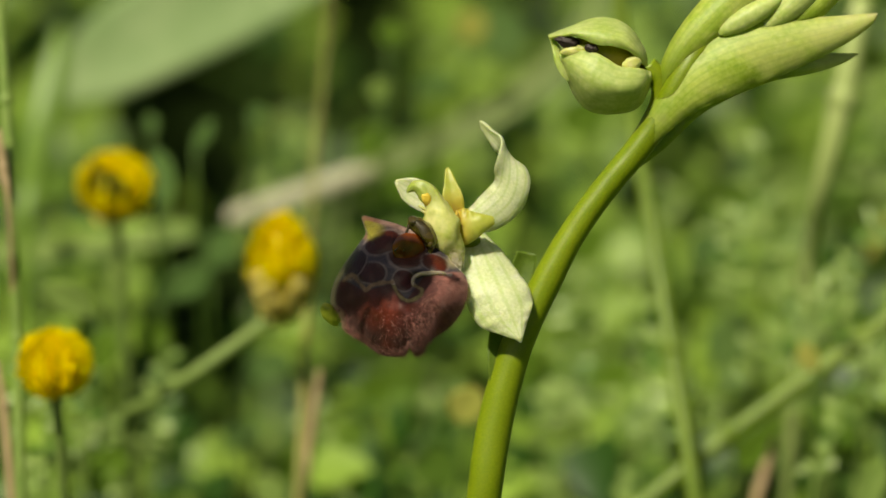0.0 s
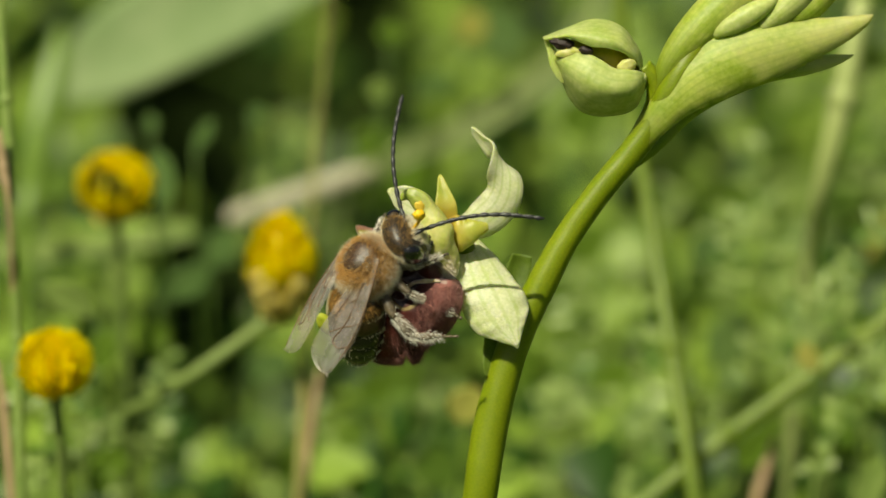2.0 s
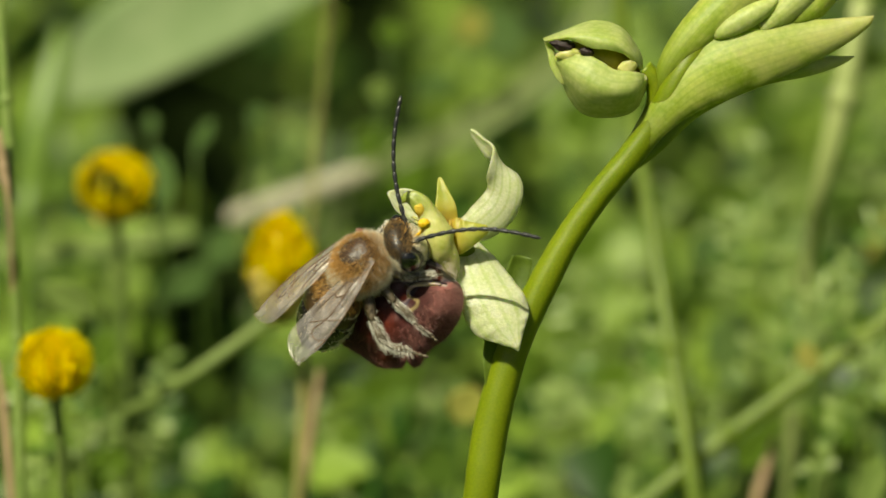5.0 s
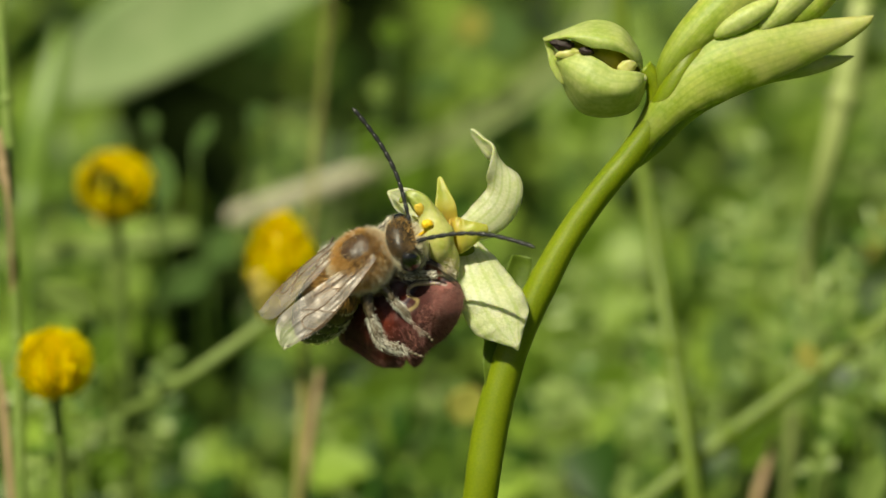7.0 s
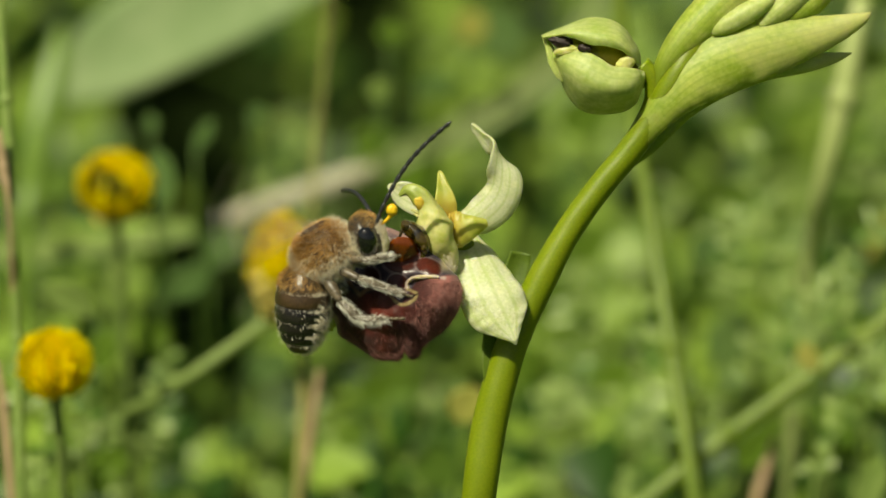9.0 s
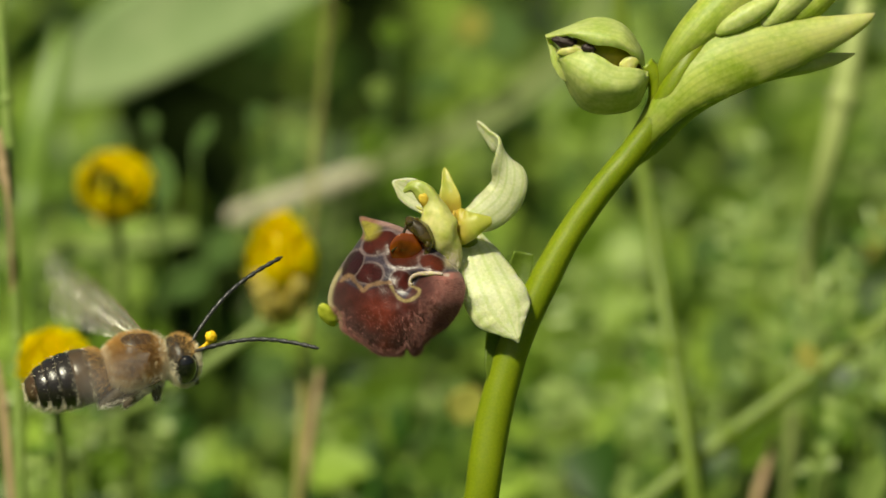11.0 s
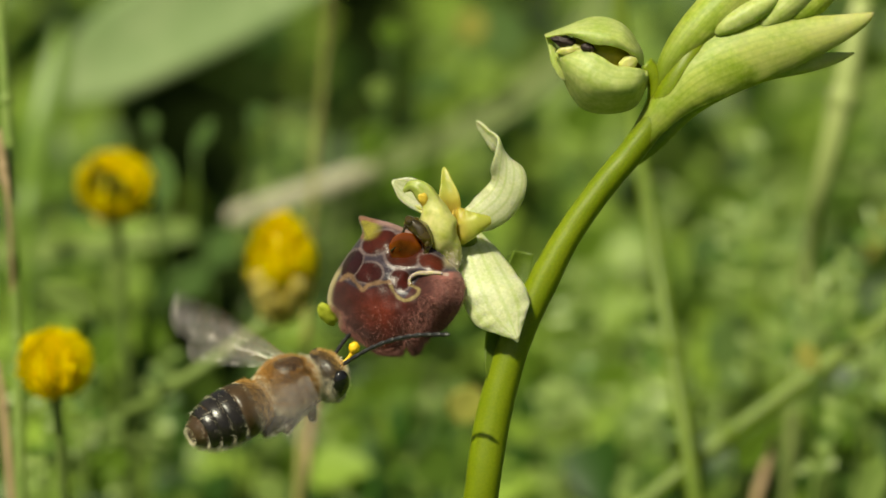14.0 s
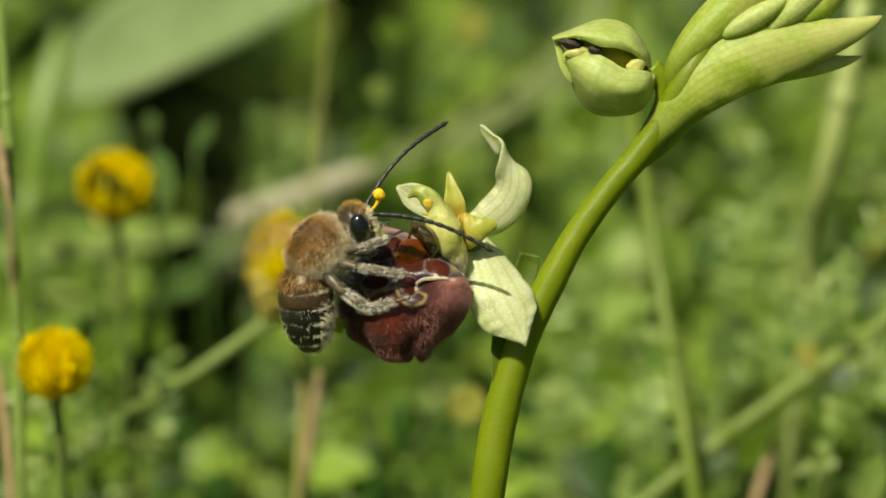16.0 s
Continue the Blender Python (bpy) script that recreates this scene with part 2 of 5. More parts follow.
M_DARKLIP = material("dark_bud_lip", (0.012, 0.006, 0.005), (0.03, 0.014, 0.012), 0.6, 6000, 700, 0.5)
M_APPENDIX = material("appendix_yellow_green", (0.35, 0.40, 0.03), (0.50, 0.52, 0.06), 0.4, 3000, 500, 0.2, translucent=0.2)
M_POLLEN = material("pollen_yellow", (0.80, 0.47, 0.01), (0.92, 0.62, 0.03), 0.45, 9000, 2000, 0.5)
M_ANTHER = material("anther_yellow", (0.55, 0.36, 0.03), (0.70, 0.50, 0.06), 0.5, 3000, 600, 0.3)
M_DEEP = material("petal_base_orange", (0.50, 0.32, 0.05), (0.64, 0.45, 0.08), 0.5, 3000, 600, 0.3)

# ---- the orchid ----
BASE = Vector((spot(812, 1400, 16).x, spot(812, 1400, 16).y, 0.0))
orchid = root("orchid_plant", Matrix.Translation(BASE), "bee orchid with one open flower, a bud and pale bracts", "orchid")

stem_rows = [(BASE - Vector((0, 0, 0.004)), 1.7 * MM), (BASE + Vector((0, 0, 0.05)), 1.6 * MM), (spot(818, 1300, 9), 1.5 * MM), (spot(832, 1060, 2), 1.3 * MM), (spot(852, 880), 1.24 * MM), (spot(874, 740), 1.25 * MM),
             (spot(911, 610), 1.14 * MM), (spot(962, 500), 1.08 * MM), (spot(1010, 412), 0.96 * MM), (spot(1064, 336), 0.92 * MM), (spot(1122, 266), 0.94 * MM),
             (spot(1165, 205), 1.0 * MM), (spot(1204, 135, -0.35), 1.02 * MM), (spot(1254, 55, 0.0), 0.95 * MM), (spot(1330, -40, 0.4), 0.9 * MM), (spot(1420, -160, 1), 0.8 * MM)]
part("stem", tube(stem_rows, 130, 24, wobble=0.03), M_STEM, orchid)

# bracts that clasp the stem
b = blade([(spot(871, 690, -0.4), 0.3 * MM), (spot(879, 640, -0.2), 0.85 * MM), (spot(886, 590, 0.6), 0.95 * MM), (spot(905, 520, 2.0), 0.95 * MM), (spot(922, 470, 2.3), 0.84 * MM), (spot(927, 446, 2.2), 0.72 * MM)], RIGHT, 0.4)
part("bract", b, M_SHEATH_SHADED, orchid, "short green bract behind the open flower")
b = blade([(spot(1070, 336, 0.3), 0.3 * MM), (spot(1116, 272, -0.45), 0.72 * MM), (spot(1150, 226, -0.75), 0.98 * MM), (spot(1185, 184, -1.1), 1.35 * MM), (spot(1236, 138, -1.4), 2.0 * MM), (spot(1312, 102, -1.5), 2.22 * MM), (spot(1400, 76, -1.3), 1.8 * MM),
           (spot(1480, 54, -1.0), 1.1 * MM), (spot(1530, 35, -0.8), 0.5 * MM), (spot(1548, 24, -0.7), 0.08 * MM)], UP, 0.36, 0.35 * MM, 64, 18, ruffle=0.13, seed=3.1)
part("bract", b, M_BRACT, orchid, "long pale green boat-shaped bract with fine veins")
b = blade([(spot(1085, 318, 0.6), 0.2 * MM), (spot(1150, 262, 1.1), 0.6 * MM), (spot(1230, 184, 0.7), 0.75 * MM), (spot(1340, 130, 0.2), 0.8 * MM), (spot(1430, 112, 0.3), 0.72 * MM), (spot(1480, 104, 0.5), 0.42 * MM), (spot(1513, 95, 0.6), 0.06 * MM)], UP, 0.3, 0.3 * MM, 36, 10)
part("bract", b, M_BRACT, orchid, "far edge of the folded bract, darker green")
b = blade([(spot(1168, 165, -0.3), 0.5 * MM), (spot(1194, 108, -1.0), 1.0 * MM), (spot(1242, 50, -1.3), 1.45 * MM), (spot(1300, -8, -1.2), 1.6 * MM), (spot(1390, -84, -0.8), 1.1 * MM), (spot(1450, -140, -0.5), 0.1 * MM)], RIGHT, -0.6, 0.35 * MM, 40, 14, ruffle=0.1, seed=8.4)
part("bract", b, M_BRACT, orchid, "upper pale green bract")
b = blob(spot(1322, 28, -1.05), (2.6 * MM, 0.8 * MM, 0.78 * MM), Matrix.Rotation(radians(-29), 4, AWAY), 0.07, 2)
part("bud", b, M_BUD, orchid, "small closed green bud among the bracts")
b = blade([(spot(1350, 48, -1.0), 0.4 * MM), (spot(1392, 14, -1.4), 0.9 * MM), (spot(1440, -30, -1.4), 1.0 * MM), (spot(1500, -90, -1), 0.1 * MM)], UP - 0.5 * RIGHT, 0.6, 0.3 * MM)
part("bract", b, M_BUD, orchid, "pale bract tip of the upper buds")
b = blade([(spot(1380, 44, -0.6), 0.4 * MM), (spot(1428, 16, -1.0), 0.95 * MM), (spot(1475, -30, -1.0), 0.9 * MM), (spot(1520, -80, -1), 0.1 * MM)], UP - 0.5 * RIGHT, 0.6, 0.3 * MM)
part("bract", b, M_BRACT, orchid, "yellow-green bract of the upper buds")

# the half-open bud
bud = root("bud", Matrix.Translation(spot(1065, 115)), "half-open pale green bud showing its dark lip", "")
del bud["label"]
bud.parent = orchid
bud.matrix_basis = WORLD[orchid].inverted() @ WORLD[bud]


def loft(top, bottom, profile, back, n=44, k=20, rough=0.13):
    """A cupped sepal between two edge lines; profile: millimetres in front of the plane from the first edge to the second."""
    bm = bmesh.new()
    uv = bm.loops.layers.uv.verify()
    a, c = smooth_path(top, n), smooth_path(bottom, n)
    prof = smooth_path([(p,) for p in profile], k + 1)[:, 0]
    lay, co = ([], []), {}
    for i in range(n):
        f = i / (n - 1)
        taper = math.sin(math.pi * min(0.97, max(0.03, f))) ** 0.45
        for L in (0, 1):
            row = []
            for j in range(k + 1):
                g = j / k
                x, y = a[i] * (1 - g) + c[i] * g
                d = -prof[j] * taper if L == 0 else -prof[j] * taper * 0.25 + back * taper * math.sin(math.pi * g)
                p = spot(x, y, d) + (rough * noise.noise_vector(Vector((x, y, 7)) * 0.016) + 0.035 * noise.noise_vector(Vector((x, y, 2)) * 0.06)) * MM * (1 if L == 0 else 0.3)
                v = bm.verts.new(p)
                co[v] = (g, f)
                row.append(v)
            lay[L].append(row)
    fs = []
    for i in range(n - 1):
        for j in range(k):
            fs.append(bm.faces.new((lay[0][i][j], lay[0][i + 1][j], lay[0][i + 1][j + 1], lay[0][i][j + 1])))
            fs.append(bm.faces.new((lay[1][i][j], lay[1][i][j + 1], lay[1][i + 1][j + 1], lay[1][i + 1][j])))
        for j in (0, k):
            fs.append(bm.faces.new((lay[0][i][j], lay[1][i][j], lay[1][i + 1][j], lay[0][i + 1][j])))
    for i in (0, n - 1):
        for j in range(k):
            fs.append(bm.faces.new((lay[0][i][j], lay[0][i][j + 1], lay[1][i][j + 1], lay[1][i][j])))
    for f in fs:
        for l in f.loops:
            l[uv].uv = co[l.vert]
    bmesh.ops.recalc_face_normals(bm, faces=bm.faces)
    return bm


part("sepal", loft([(964, 62), (1002, 47), (1058, 30), (1104, 44), (1136, 86), (1142, 116)], [(968, 68), (1008, 64), (1050, 79), (1086, 83), (1114, 95), (1136, 119)], (0.2, 1.7, 2.5, 2.7, 2.5), 1.8), M_BUD, bud)
part("sepal", loft([(984, 92), (1034, 90), (1064, 100), (1092, 117), (1128, 121), (1147, 127)], [(988, 114), (1009, 168), (1038, 197), (1084, 203), (1126, 190), (1150, 145)], (2.4, 2.9, 2.9, 2.0, 0.2), 1.8), M_BUD, bud)
part("sepal", loft([(966, 66), (978, 72), (990, 92), (1000, 110)], [(972, 84), (978, 112), (992, 138), (1010, 150)], (0.2, 0.6, 0.9, 0.9), 1.2), M_BUD, bud)
core = blob(spot(1066, 104, 0.2), (2.9 * MM, 1.5 * MM, 1.5 * MM), Matrix.Rotation(radians(14), 4, AWAY), 0.08, 3)
part("young_lip", core, M_INNER, bud, "yellow-green folded inner petals")
part("inner_petal", blob(spot(1014, 90, -1.3), (1.1 * MM, 0.4 * MM, 0.42 * MM), Matrix.Rotation(radians(-8), 4, AWAY), 0.1, 2), M_COLUMN, bud, "pale edge of a folded petal")
part("inner_petal", blob(spot(1113, 113, -1.6), (0.7 * MM, 0.4 * MM, 0.5 * MM), Matrix.Rotation(radians(-20), 4, AWAY), 0.12, 2), M_COLUMN, bud, "pale edge of a folded petal")
part("dark_patch", blob(spot(1000, 74, -1.3), (0.85 * MM, 0.5 * MM, 0.42 * MM), Matrix.Rotation(radians(15), 4, AWAY), 0.3, 2.5), M_DARKLIP, bud, "blackish edge of the folded lip")
part("dark_patch", blob(spot(1041, 86, -2.0), (0.5 * MM, 0.3 * MM, 0.3 * MM), Matrix.Rotation(radians(14), 4, AWAY), 0.25, 2), M_DARKLIP, bud, "small blackish spot")
part("stalk", tube([(spot(1130, 240, 0.5), 0.55 * MM), (spot(1160, 180, 0.2), 0.6 * MM), (spot(1160, 140, 0), 0.7 * MM), (spot(1140, 118, 0), 0.8 * MM)], 16, 12), M_STEM, bud, "short green stalk")

# the open flower
PIVOT = spot(925, 490)
flower = root("flower", Matrix.Translation(PIVOT), "x", "")
del flower["label"]
flower.parent = orchid
flower.matrix_basis = WORLD[orchid].inverted() @ WORLD[flower]
FLOWER_REST = flower.matrix_basis.copy()

LIP_EDGE = [(636, 384), (662, 388), (700, 398), (735, 415), (775, 440), (800, 470), (818, 488), (823, 515), (814, 548), (793, 578), (768, 596),
            (752, 610), (744, 626), (730, 630), (721, 616), (712, 630), (694, 632), (668, 628), (642, 610), (622, 597), (603, 583), (597, 558), (580, 538), (586, 502), (606, 466), (632, 430), (642, 412)]
LIP_C = np.array((700.0, 512.0))


def lip_depth(x, y, r):
    """Millimetres behind the flower's plane: a pillow that faces up and to the side, with a raised shoulder."""
    d = -1.0 + 0.014 * (690 - x) - 0.006 * (y - 500)
    q = min(1.0, ((x - 702) / 128) ** 2 + ((y - 512) / 126) ** 2)
    d -= 2.5 * (1 - q ** 1.3) - 0.5 * r ** 6
    d -= 1.3 * math.exp(-((x - 778) / 34) ** 2 - ((y - 528) / 34) ** 2)
    d += 0.9 * math.exp(-((x - 735) / 22) ** 2 - ((y - 500) / 18) ** 2)
    d += 0.9 * math.exp(-((x - 722) / 30) ** 2 - ((y - 442) / 26) ** 2)
    return d


CELLS = [(716, 446, 33, 30, 0, (0.0576, 0.0086, 0.0022)), (673, 430, 32, 18, -20, (0.0612, 0.0086, 0.0029)), (653, 484, 24, 18, 0, (0.045, 0.006, 0.004)), (624, 469, 14, 27, 32, (0.028, 0.005, 0.005)),
         (709, 497, 18, 18, 20, (0.054, 0.0065, 0.0029)), (765, 466, 23, 14, 22, (0.0792, 0.0115, 0.0036))]
SCROLL = smooth_path([(689, 499), (698, 518), (716, 533), (736, 526), (742, 514), (728, 505), (726, 495), (738, 486), (768, 484), (792, 487)], 70)
SCALLOP = smooth_path([(604, 497), (619, 487), (632, 503), (643, 514), (652, 506), (668, 502), (689, 500)], 50)


def soft(lo, hi, v):
    f = min(1.0, max(0.0, (v - lo) / (hi - lo)))
    return f * f * (3 - 2 * f)


def lip_tone(x, y, r):
    """Base colour and roughness of the lip: velvet below, a glossy cell pattern above."""
    bound = np.interp(x, [575, 605, 640, 690, 715, 745, 800], [505, 496, 516, 502, 532, 490, 482])
    velvet = np.array((0.042, 0.0075, 0.0058))
    red = math.exp(-((x - 672) / 34) ** 2 - ((y - 552) / 30) ** 2) + 1.3 * math.exp(-((x - 680) / 15) ** 2 - ((y - 612) / 13) ** 2)
    velvet = velvet + red * np.array((0.062, 0.007, 0.0))
    lobe = soft(740, 800, x) * soft(0.3, 0.8, r)
    rim = soft(0.86, 1.0, r) * 0.5
    velvet = velvet * (1 - lobe) + np.array((0.29, 0.108, 0.092)) * lobe
    velvet = velvet * (1 - rim) + np.array((0.15, 0.065, 0.05)) * rim
    wob = noise.noise(Vector((x * 0.08, y * 0.08, 0)))
    ground = np.array((0.038, 0.027, 0.038)) * (1 + 0.3 * wob)
    mirror = ground
    for cx, cy, rx, ry, rot, colr in CELLS:
        a = radians(rot)
        u = ((x - cx) * math.cos(a) + (y - cy) * math.sin(a)) / rx
        v = (-(x - cx) * math.sin(a) + (y - cy) * math.cos(a)) / ry
        q = (abs(u) ** 2.3 + abs(v) ** 2.3) ** (1 / 2.3) + 0.05 * noise.noise(Vector((x * 0.05, y * 0.05, cx)))
        ring = soft(0.96, 1.05, q) * (1 - soft(1.1, 1.24, q)) * (0.75 + 0.4 * wob)
        mirror = mirror * (1 - ring) + np.array((0.15, 0.105, 0.10)) * ring
        inside = 1 - soft(0.94, 1.04, q)
        mirror = mirror * (1 - inside) + np.array(colr) * inside * (0.85 - 0.25 * q * q)
    up = 1 - soft(-2.5, 2.5, y - bound)
    c = velvet * (1 - up) + mirror * up
    d1 = np.min(np.hypot(SCROLL[:, 0] - x, SCROLL[:, 1] - y))
    f = (1 - soft(1.2 + 2.0 * wob, 4.6 + 2.0 * wob, d1)) * (0.8 + 0.5 * wob)
    c = c * (1 - f) + (np.array((0.26, 0.20, 0.08)) if y > 505 else np.array((0.38, 0.29, 0.25))) * f
    d2 = np.min(np.hypot(SCALLOP[:, 0] - x, SCALLOP[:, 1] - y))
    f = 0.9 * (1 - soft(1.5 + 2.2 * wob, 5.5 + 2.2 * wob, d2))
    c = c * (1 - f) + np.array((0.20, 0.115, 0.06)) * f
    horn = (1 - soft(0.5, 1.1, ((x - 650) / 32) ** 2 + ((y - 402) / 26) ** 2)) * (1 - soft(662, 694, x + 0.5 * (y - 395)))
    c = c * (1 - horn) + (np.array((0.21, 0.18, 0.025)) if r < 0.93 else np.array((0.20, 0.10, 0.06))) * horn
    top = soft(0.88, 0.97, r) * (1 - soft(410, 425, y)) * soft(662, 676, x)
    c = c * (1 - top) + np.array((0.26, 0.15, 0.13)) * top
    f = soft(782, 796, x) * (1 - soft(462, 480, y))
    c = c * (1 - f) + np.array((0.46, 0.38, 0.20)) * f
    left = soft(0.9, 0.97, r) * (1 - soft(600, 612, x)) * soft(470, 485, y)
    c = c * (1 - left) + np.array((0.40, 0.33, 0.17)) * left
    gloss = max(up, 0.0) * (1 - top) * (1 - f)
    bare = (1 - soft(0.6, 0.85, r)) * (1 - soft(715, 760, x))
    return (*c, 0.28 * gloss + (0.82 - 0.36 * bare) * (1 - gloss))


def lip_mesh():
    bm = bmesh.new()
    tone = bm.verts.layers.float_color.new("tone")
    edge = smooth_path(LIP_EDGE, 240, True)
    rings = 84
    tip = bm.verts.new(spot(*LIP_C, lip_depth(*LIP_C, 0)))
    tip[tone] = lip_tone(*LIP_C, 0)
    prev, outer, back = None, None, None
    for i in range(1, rings + 1):
        r = i / rings
        row = []
        for e in edge:
            x, y = LIP_C + r * (e - LIP_C)
            curl = 0.9 * max(0.0, r - 0.86) / 0.14
            d = lip_depth(x, y, r) + curl * curl * 0.5 + 0.12 * noise.noise(Vector((x * 0.05, y * 0.05, 3)))
            v = bm.verts.new(spot(x, y, d))
            v[tone] = lip_tone(x, y, r)
            row.append(v)
        m = len(row)
        for j in range(m):
            if prev:
                bm.faces.new((prev[j], prev[(j + 1) % m], row[(j + 1) % m], row[j]))
            else:
                bm.faces.new((tip, row[(j + 1) % m], row[j]))
        prev = row
    for i in range(1, 12):
        r = 1 - i / 12
        row = []
        for e in edge:
            x, y = LIP_C + (0.25 + 0.75 * r) * (e - LIP_C)
            v = bm.verts.new(spot(x, y, lip_depth(x, y, 1.0) + 0.6 + 0.9 * (1 - r * r)))
            v[tone] = (0.30, 0.26, 0.10, 0.6)
            row.append(v)
        for j in range(m):
            bm.faces.new((prev[j], prev[(j + 1) % m], row[(j + 1) % m], row[j]))
        prev = row
    bm.faces.new(prev)
    bmesh.ops.recalc_face_normals(bm, faces=bm.faces)
    return bm


part("lip", lip_mesh(), M_LIP, flower, "velvety dark maroon lip with a glossy patterned mirror")
rng = random.Random(5)
edge = smooth_path(LIP_EDGE, 170, True)
dark, pale = [], []
while len(dark) < 14000:
    e = edge[rng.randrange(170)]
    r = rng.uniform(0.15, 1.0) ** 0.5
    x, y = LIP_C + r * (e - LIP_C) + r * np.array((rng.uniform(-4, 4), rng.uniform(-3, 3)))
    if y > np.interp(x, [575, 640, 690, 715, 745, 800], [540, 545, 540, 545, 500, 492]):
        if rng.random() < max(0.05, min(1.0, (x - 715) / 80), (r - 0.84) * 5):
            out = Vector(((e[0] - LIP_C[0]) * 0.004, 0, -(e[1] - LIP_C[1]) * 0.004))
            dark.append((spot(x, y, lip_depth(x, y, r)), (-AWAY + out.x * RIGHT + out.z * UP).normalized()))
part("lip_hair", hairs(dark, 0.20 * MM, 0.0075 * MM, 0.5 * RIGHT - 0.7 * UP, 0.5), M_LIPHAIR, flower, "short maroon velvet hairs")
for k in range(1500):
    x, y = rng.gauss(797, 8), rng.gauss(464, 16)
    pale.append((spot(x, y, -2.2 + rng.uniform(-0.3, 0.8)), (-AWAY).normalized()))
part("lip_hair", hairs(pale, 0.34 * MM, 0.011 * MM, 0.4 * RIGHT - 0.5 * UP, 0.8), M_PALEHAIR, flower, "whitish hairs on the shoulder of the lip")
part("lip_fold", tube([(spot(x, y, lip_depth(x, y, 0.4) + 0.0), (0.09 + 0.07 * soft(0.45, 0.8, k / 69) - 0.07 * soft(0.85, 1.0, k / 69)) * MM) for k, (x, y) in list(enumerate(SCROLL))[38::4]], 60, 10, wobble=0.5), M_FOLD, flower, "pale yellowish ruffled fold of the lip")
part("appendix", blob(spot(580, 557, 0.7), (0.55 * MM, 0.35 * MM, 1.0 * MM), Matrix.Rotation(radians(-38), 4, AWAY), 0.22, 1.8), M_APPENDIX, flower, "small yellow-green appendage under the lip")

col = tube([(spot(802, 476, -1.0), 0.5 * MM), (spot(796, 452, -1.4), 0.82 * MM), (spot(786, 424, -1.9), 1.02 * MM), (spot(776, 398, -2.0), 1.16 * MM), (spot(770, 376, -2.05), 1.02 * MM), (spot(762, 356, -2.1), 0.86 * MM), (spot(751, 342, -2.2), 0.7 * MM),
            (spot(739, 333, -2.25), 0.52 * MM), (spot(727, 332, -2.2), 0.34 * MM), (spot(715, 340, -2.1), 0.1 * MM)], 60, 26, wobble=0.28)
part("column", col, M_COLUMN, flower, "pale yellow column with a green hooked hood")
for x, y, r in ((737, 372, 0.24), (744, 381, 0.3), (752, 392, 0.32), (759, 405, 0.3), (765, 419, 0.27)):
    part("ruffle", blob(spot(x + 7, y - 3, -2.42), (r * 1.7 * MM, r * 0.7 * MM, r * 0.42 * MM), Matrix.Rotation(radians(25), 4, AWAY), 0.25, 2, 18, 12), M_COLUMN, flower)
part("anther", blob(spot(751, 355, -2.80), (0.34 * MM, 0.14 * MM, 0.52 * MM), Matrix.Rotation(radians(-25), 4, AWAY), 0.25, 2), M_ANTHER, flower, "orange-yellow pollen pocket")
g = tube([(spot(722, 385, -2.6), 0.2 * MM), (spot(726, 394, -2.75), 0.42 * MM), (spot(736, 403, -2.85), 0.5 * MM), (spot(747, 413, -2.9), 0.56 * MM), (spot(756, 427, -2.9), 0.48 * MM), (spot(757, 444, -2.8), 0.24 * MM), (spot(751, 456, -2.75), 0.16 * MM)], 36, 20, wobble=0.45)
blob(spot(727, 396, -3.15), (0.22 * MM, 0.14 * MM, 0.24 * MM), None, 0.1, 1.5, 14, 10, bm=g)
blob(spot(757, 434, -3.25), (0.22 * MM, 0.18 * MM, 0.28 * MM), None, 0.1, 1.5, 14, 10, bm=g)
tube([(spot(722, 390, -2.7), 0.12 * MM), (spot(715, 410, -2.9), 0.1 * MM), (spot(707, 428, -2.95), 0.12 * MM), (spot(693, 446, -2.9), 0.1 * MM)], 16, 8, bm=g, wobble=0.3)
part("stigma", g, M_GLOSS, flower, "wet blackish-olive cavity under the column")
part("mirror_rim", tube([(spot(758, 436, -2.9), 0.2 * MM), (spot(754, 455, -2.7), 0.16 * MM), (spot(741, 468, -2.75), 0.17 * MM), (spot(720, 475, -2.85), 0.15 * MM), (spot(699, 469, -2.8), 0.1 * MM)], 26, 8, wobble=0.3), M_GLOSS, flower, "wet dark rim of the mirror")
part("amber_cell", blob(spot(720, 446, -2.62), (1.16 * MM, 0.22 * MM, 1.4 * MM), Matrix.Rotation(radians(-26), 4, AWAY), 0.12, 1.5), M_AMBER, flower, "glossy orange-brown cell in the mirror")

# sepals and small petals
s1 = blade([(spot(820, 394, 0.4), 0.7 * MM), (spot(856, 380, 0.2), 1.3 * MM), (spot(890, 349, -0.2), 1.4 * MM), (spot(901, 308, -0.5), 1.22 * MM), (spot(888, 264, -0.2), 0.9 * MM), (spot(866, 238, 0.3), 0.55 * MM), (spot(850, 221, 0.7), 0.32 * MM), (spot(845, 216, 0.9), 0.12 * MM)],
           -RIGHT * 0.5 + UP, 0.3, 0.32 * MM, 44, 14, ruffle=0.18, seed=1.7)
part("sepal", s1, M_SEPAL, flower, "pale greenish-white sepal curling upward")
s2 = blade([(spot(834, 412, 0.6), 0.7 * MM), (spot(846, 452, -0.4), 1.65 * MM), (spot(868, 505, -1.8), 2.2 * MM), (spot(891, 552, -2.4), 2.1 * MM), (spot(906, 582, -2.6), 1.0 * MM), (spot(913, 596, -2.7), 0.42 * MM), (spot(917, 607, -2.7), 0.06 * MM)], RIGHT, 0.2, 0.35 * MM, 60, 24, ruffle=0.12, seed=4.2)
part("sepal", s2, M_SEPAL, flower, "broad pale greenish-white sepal hanging down")
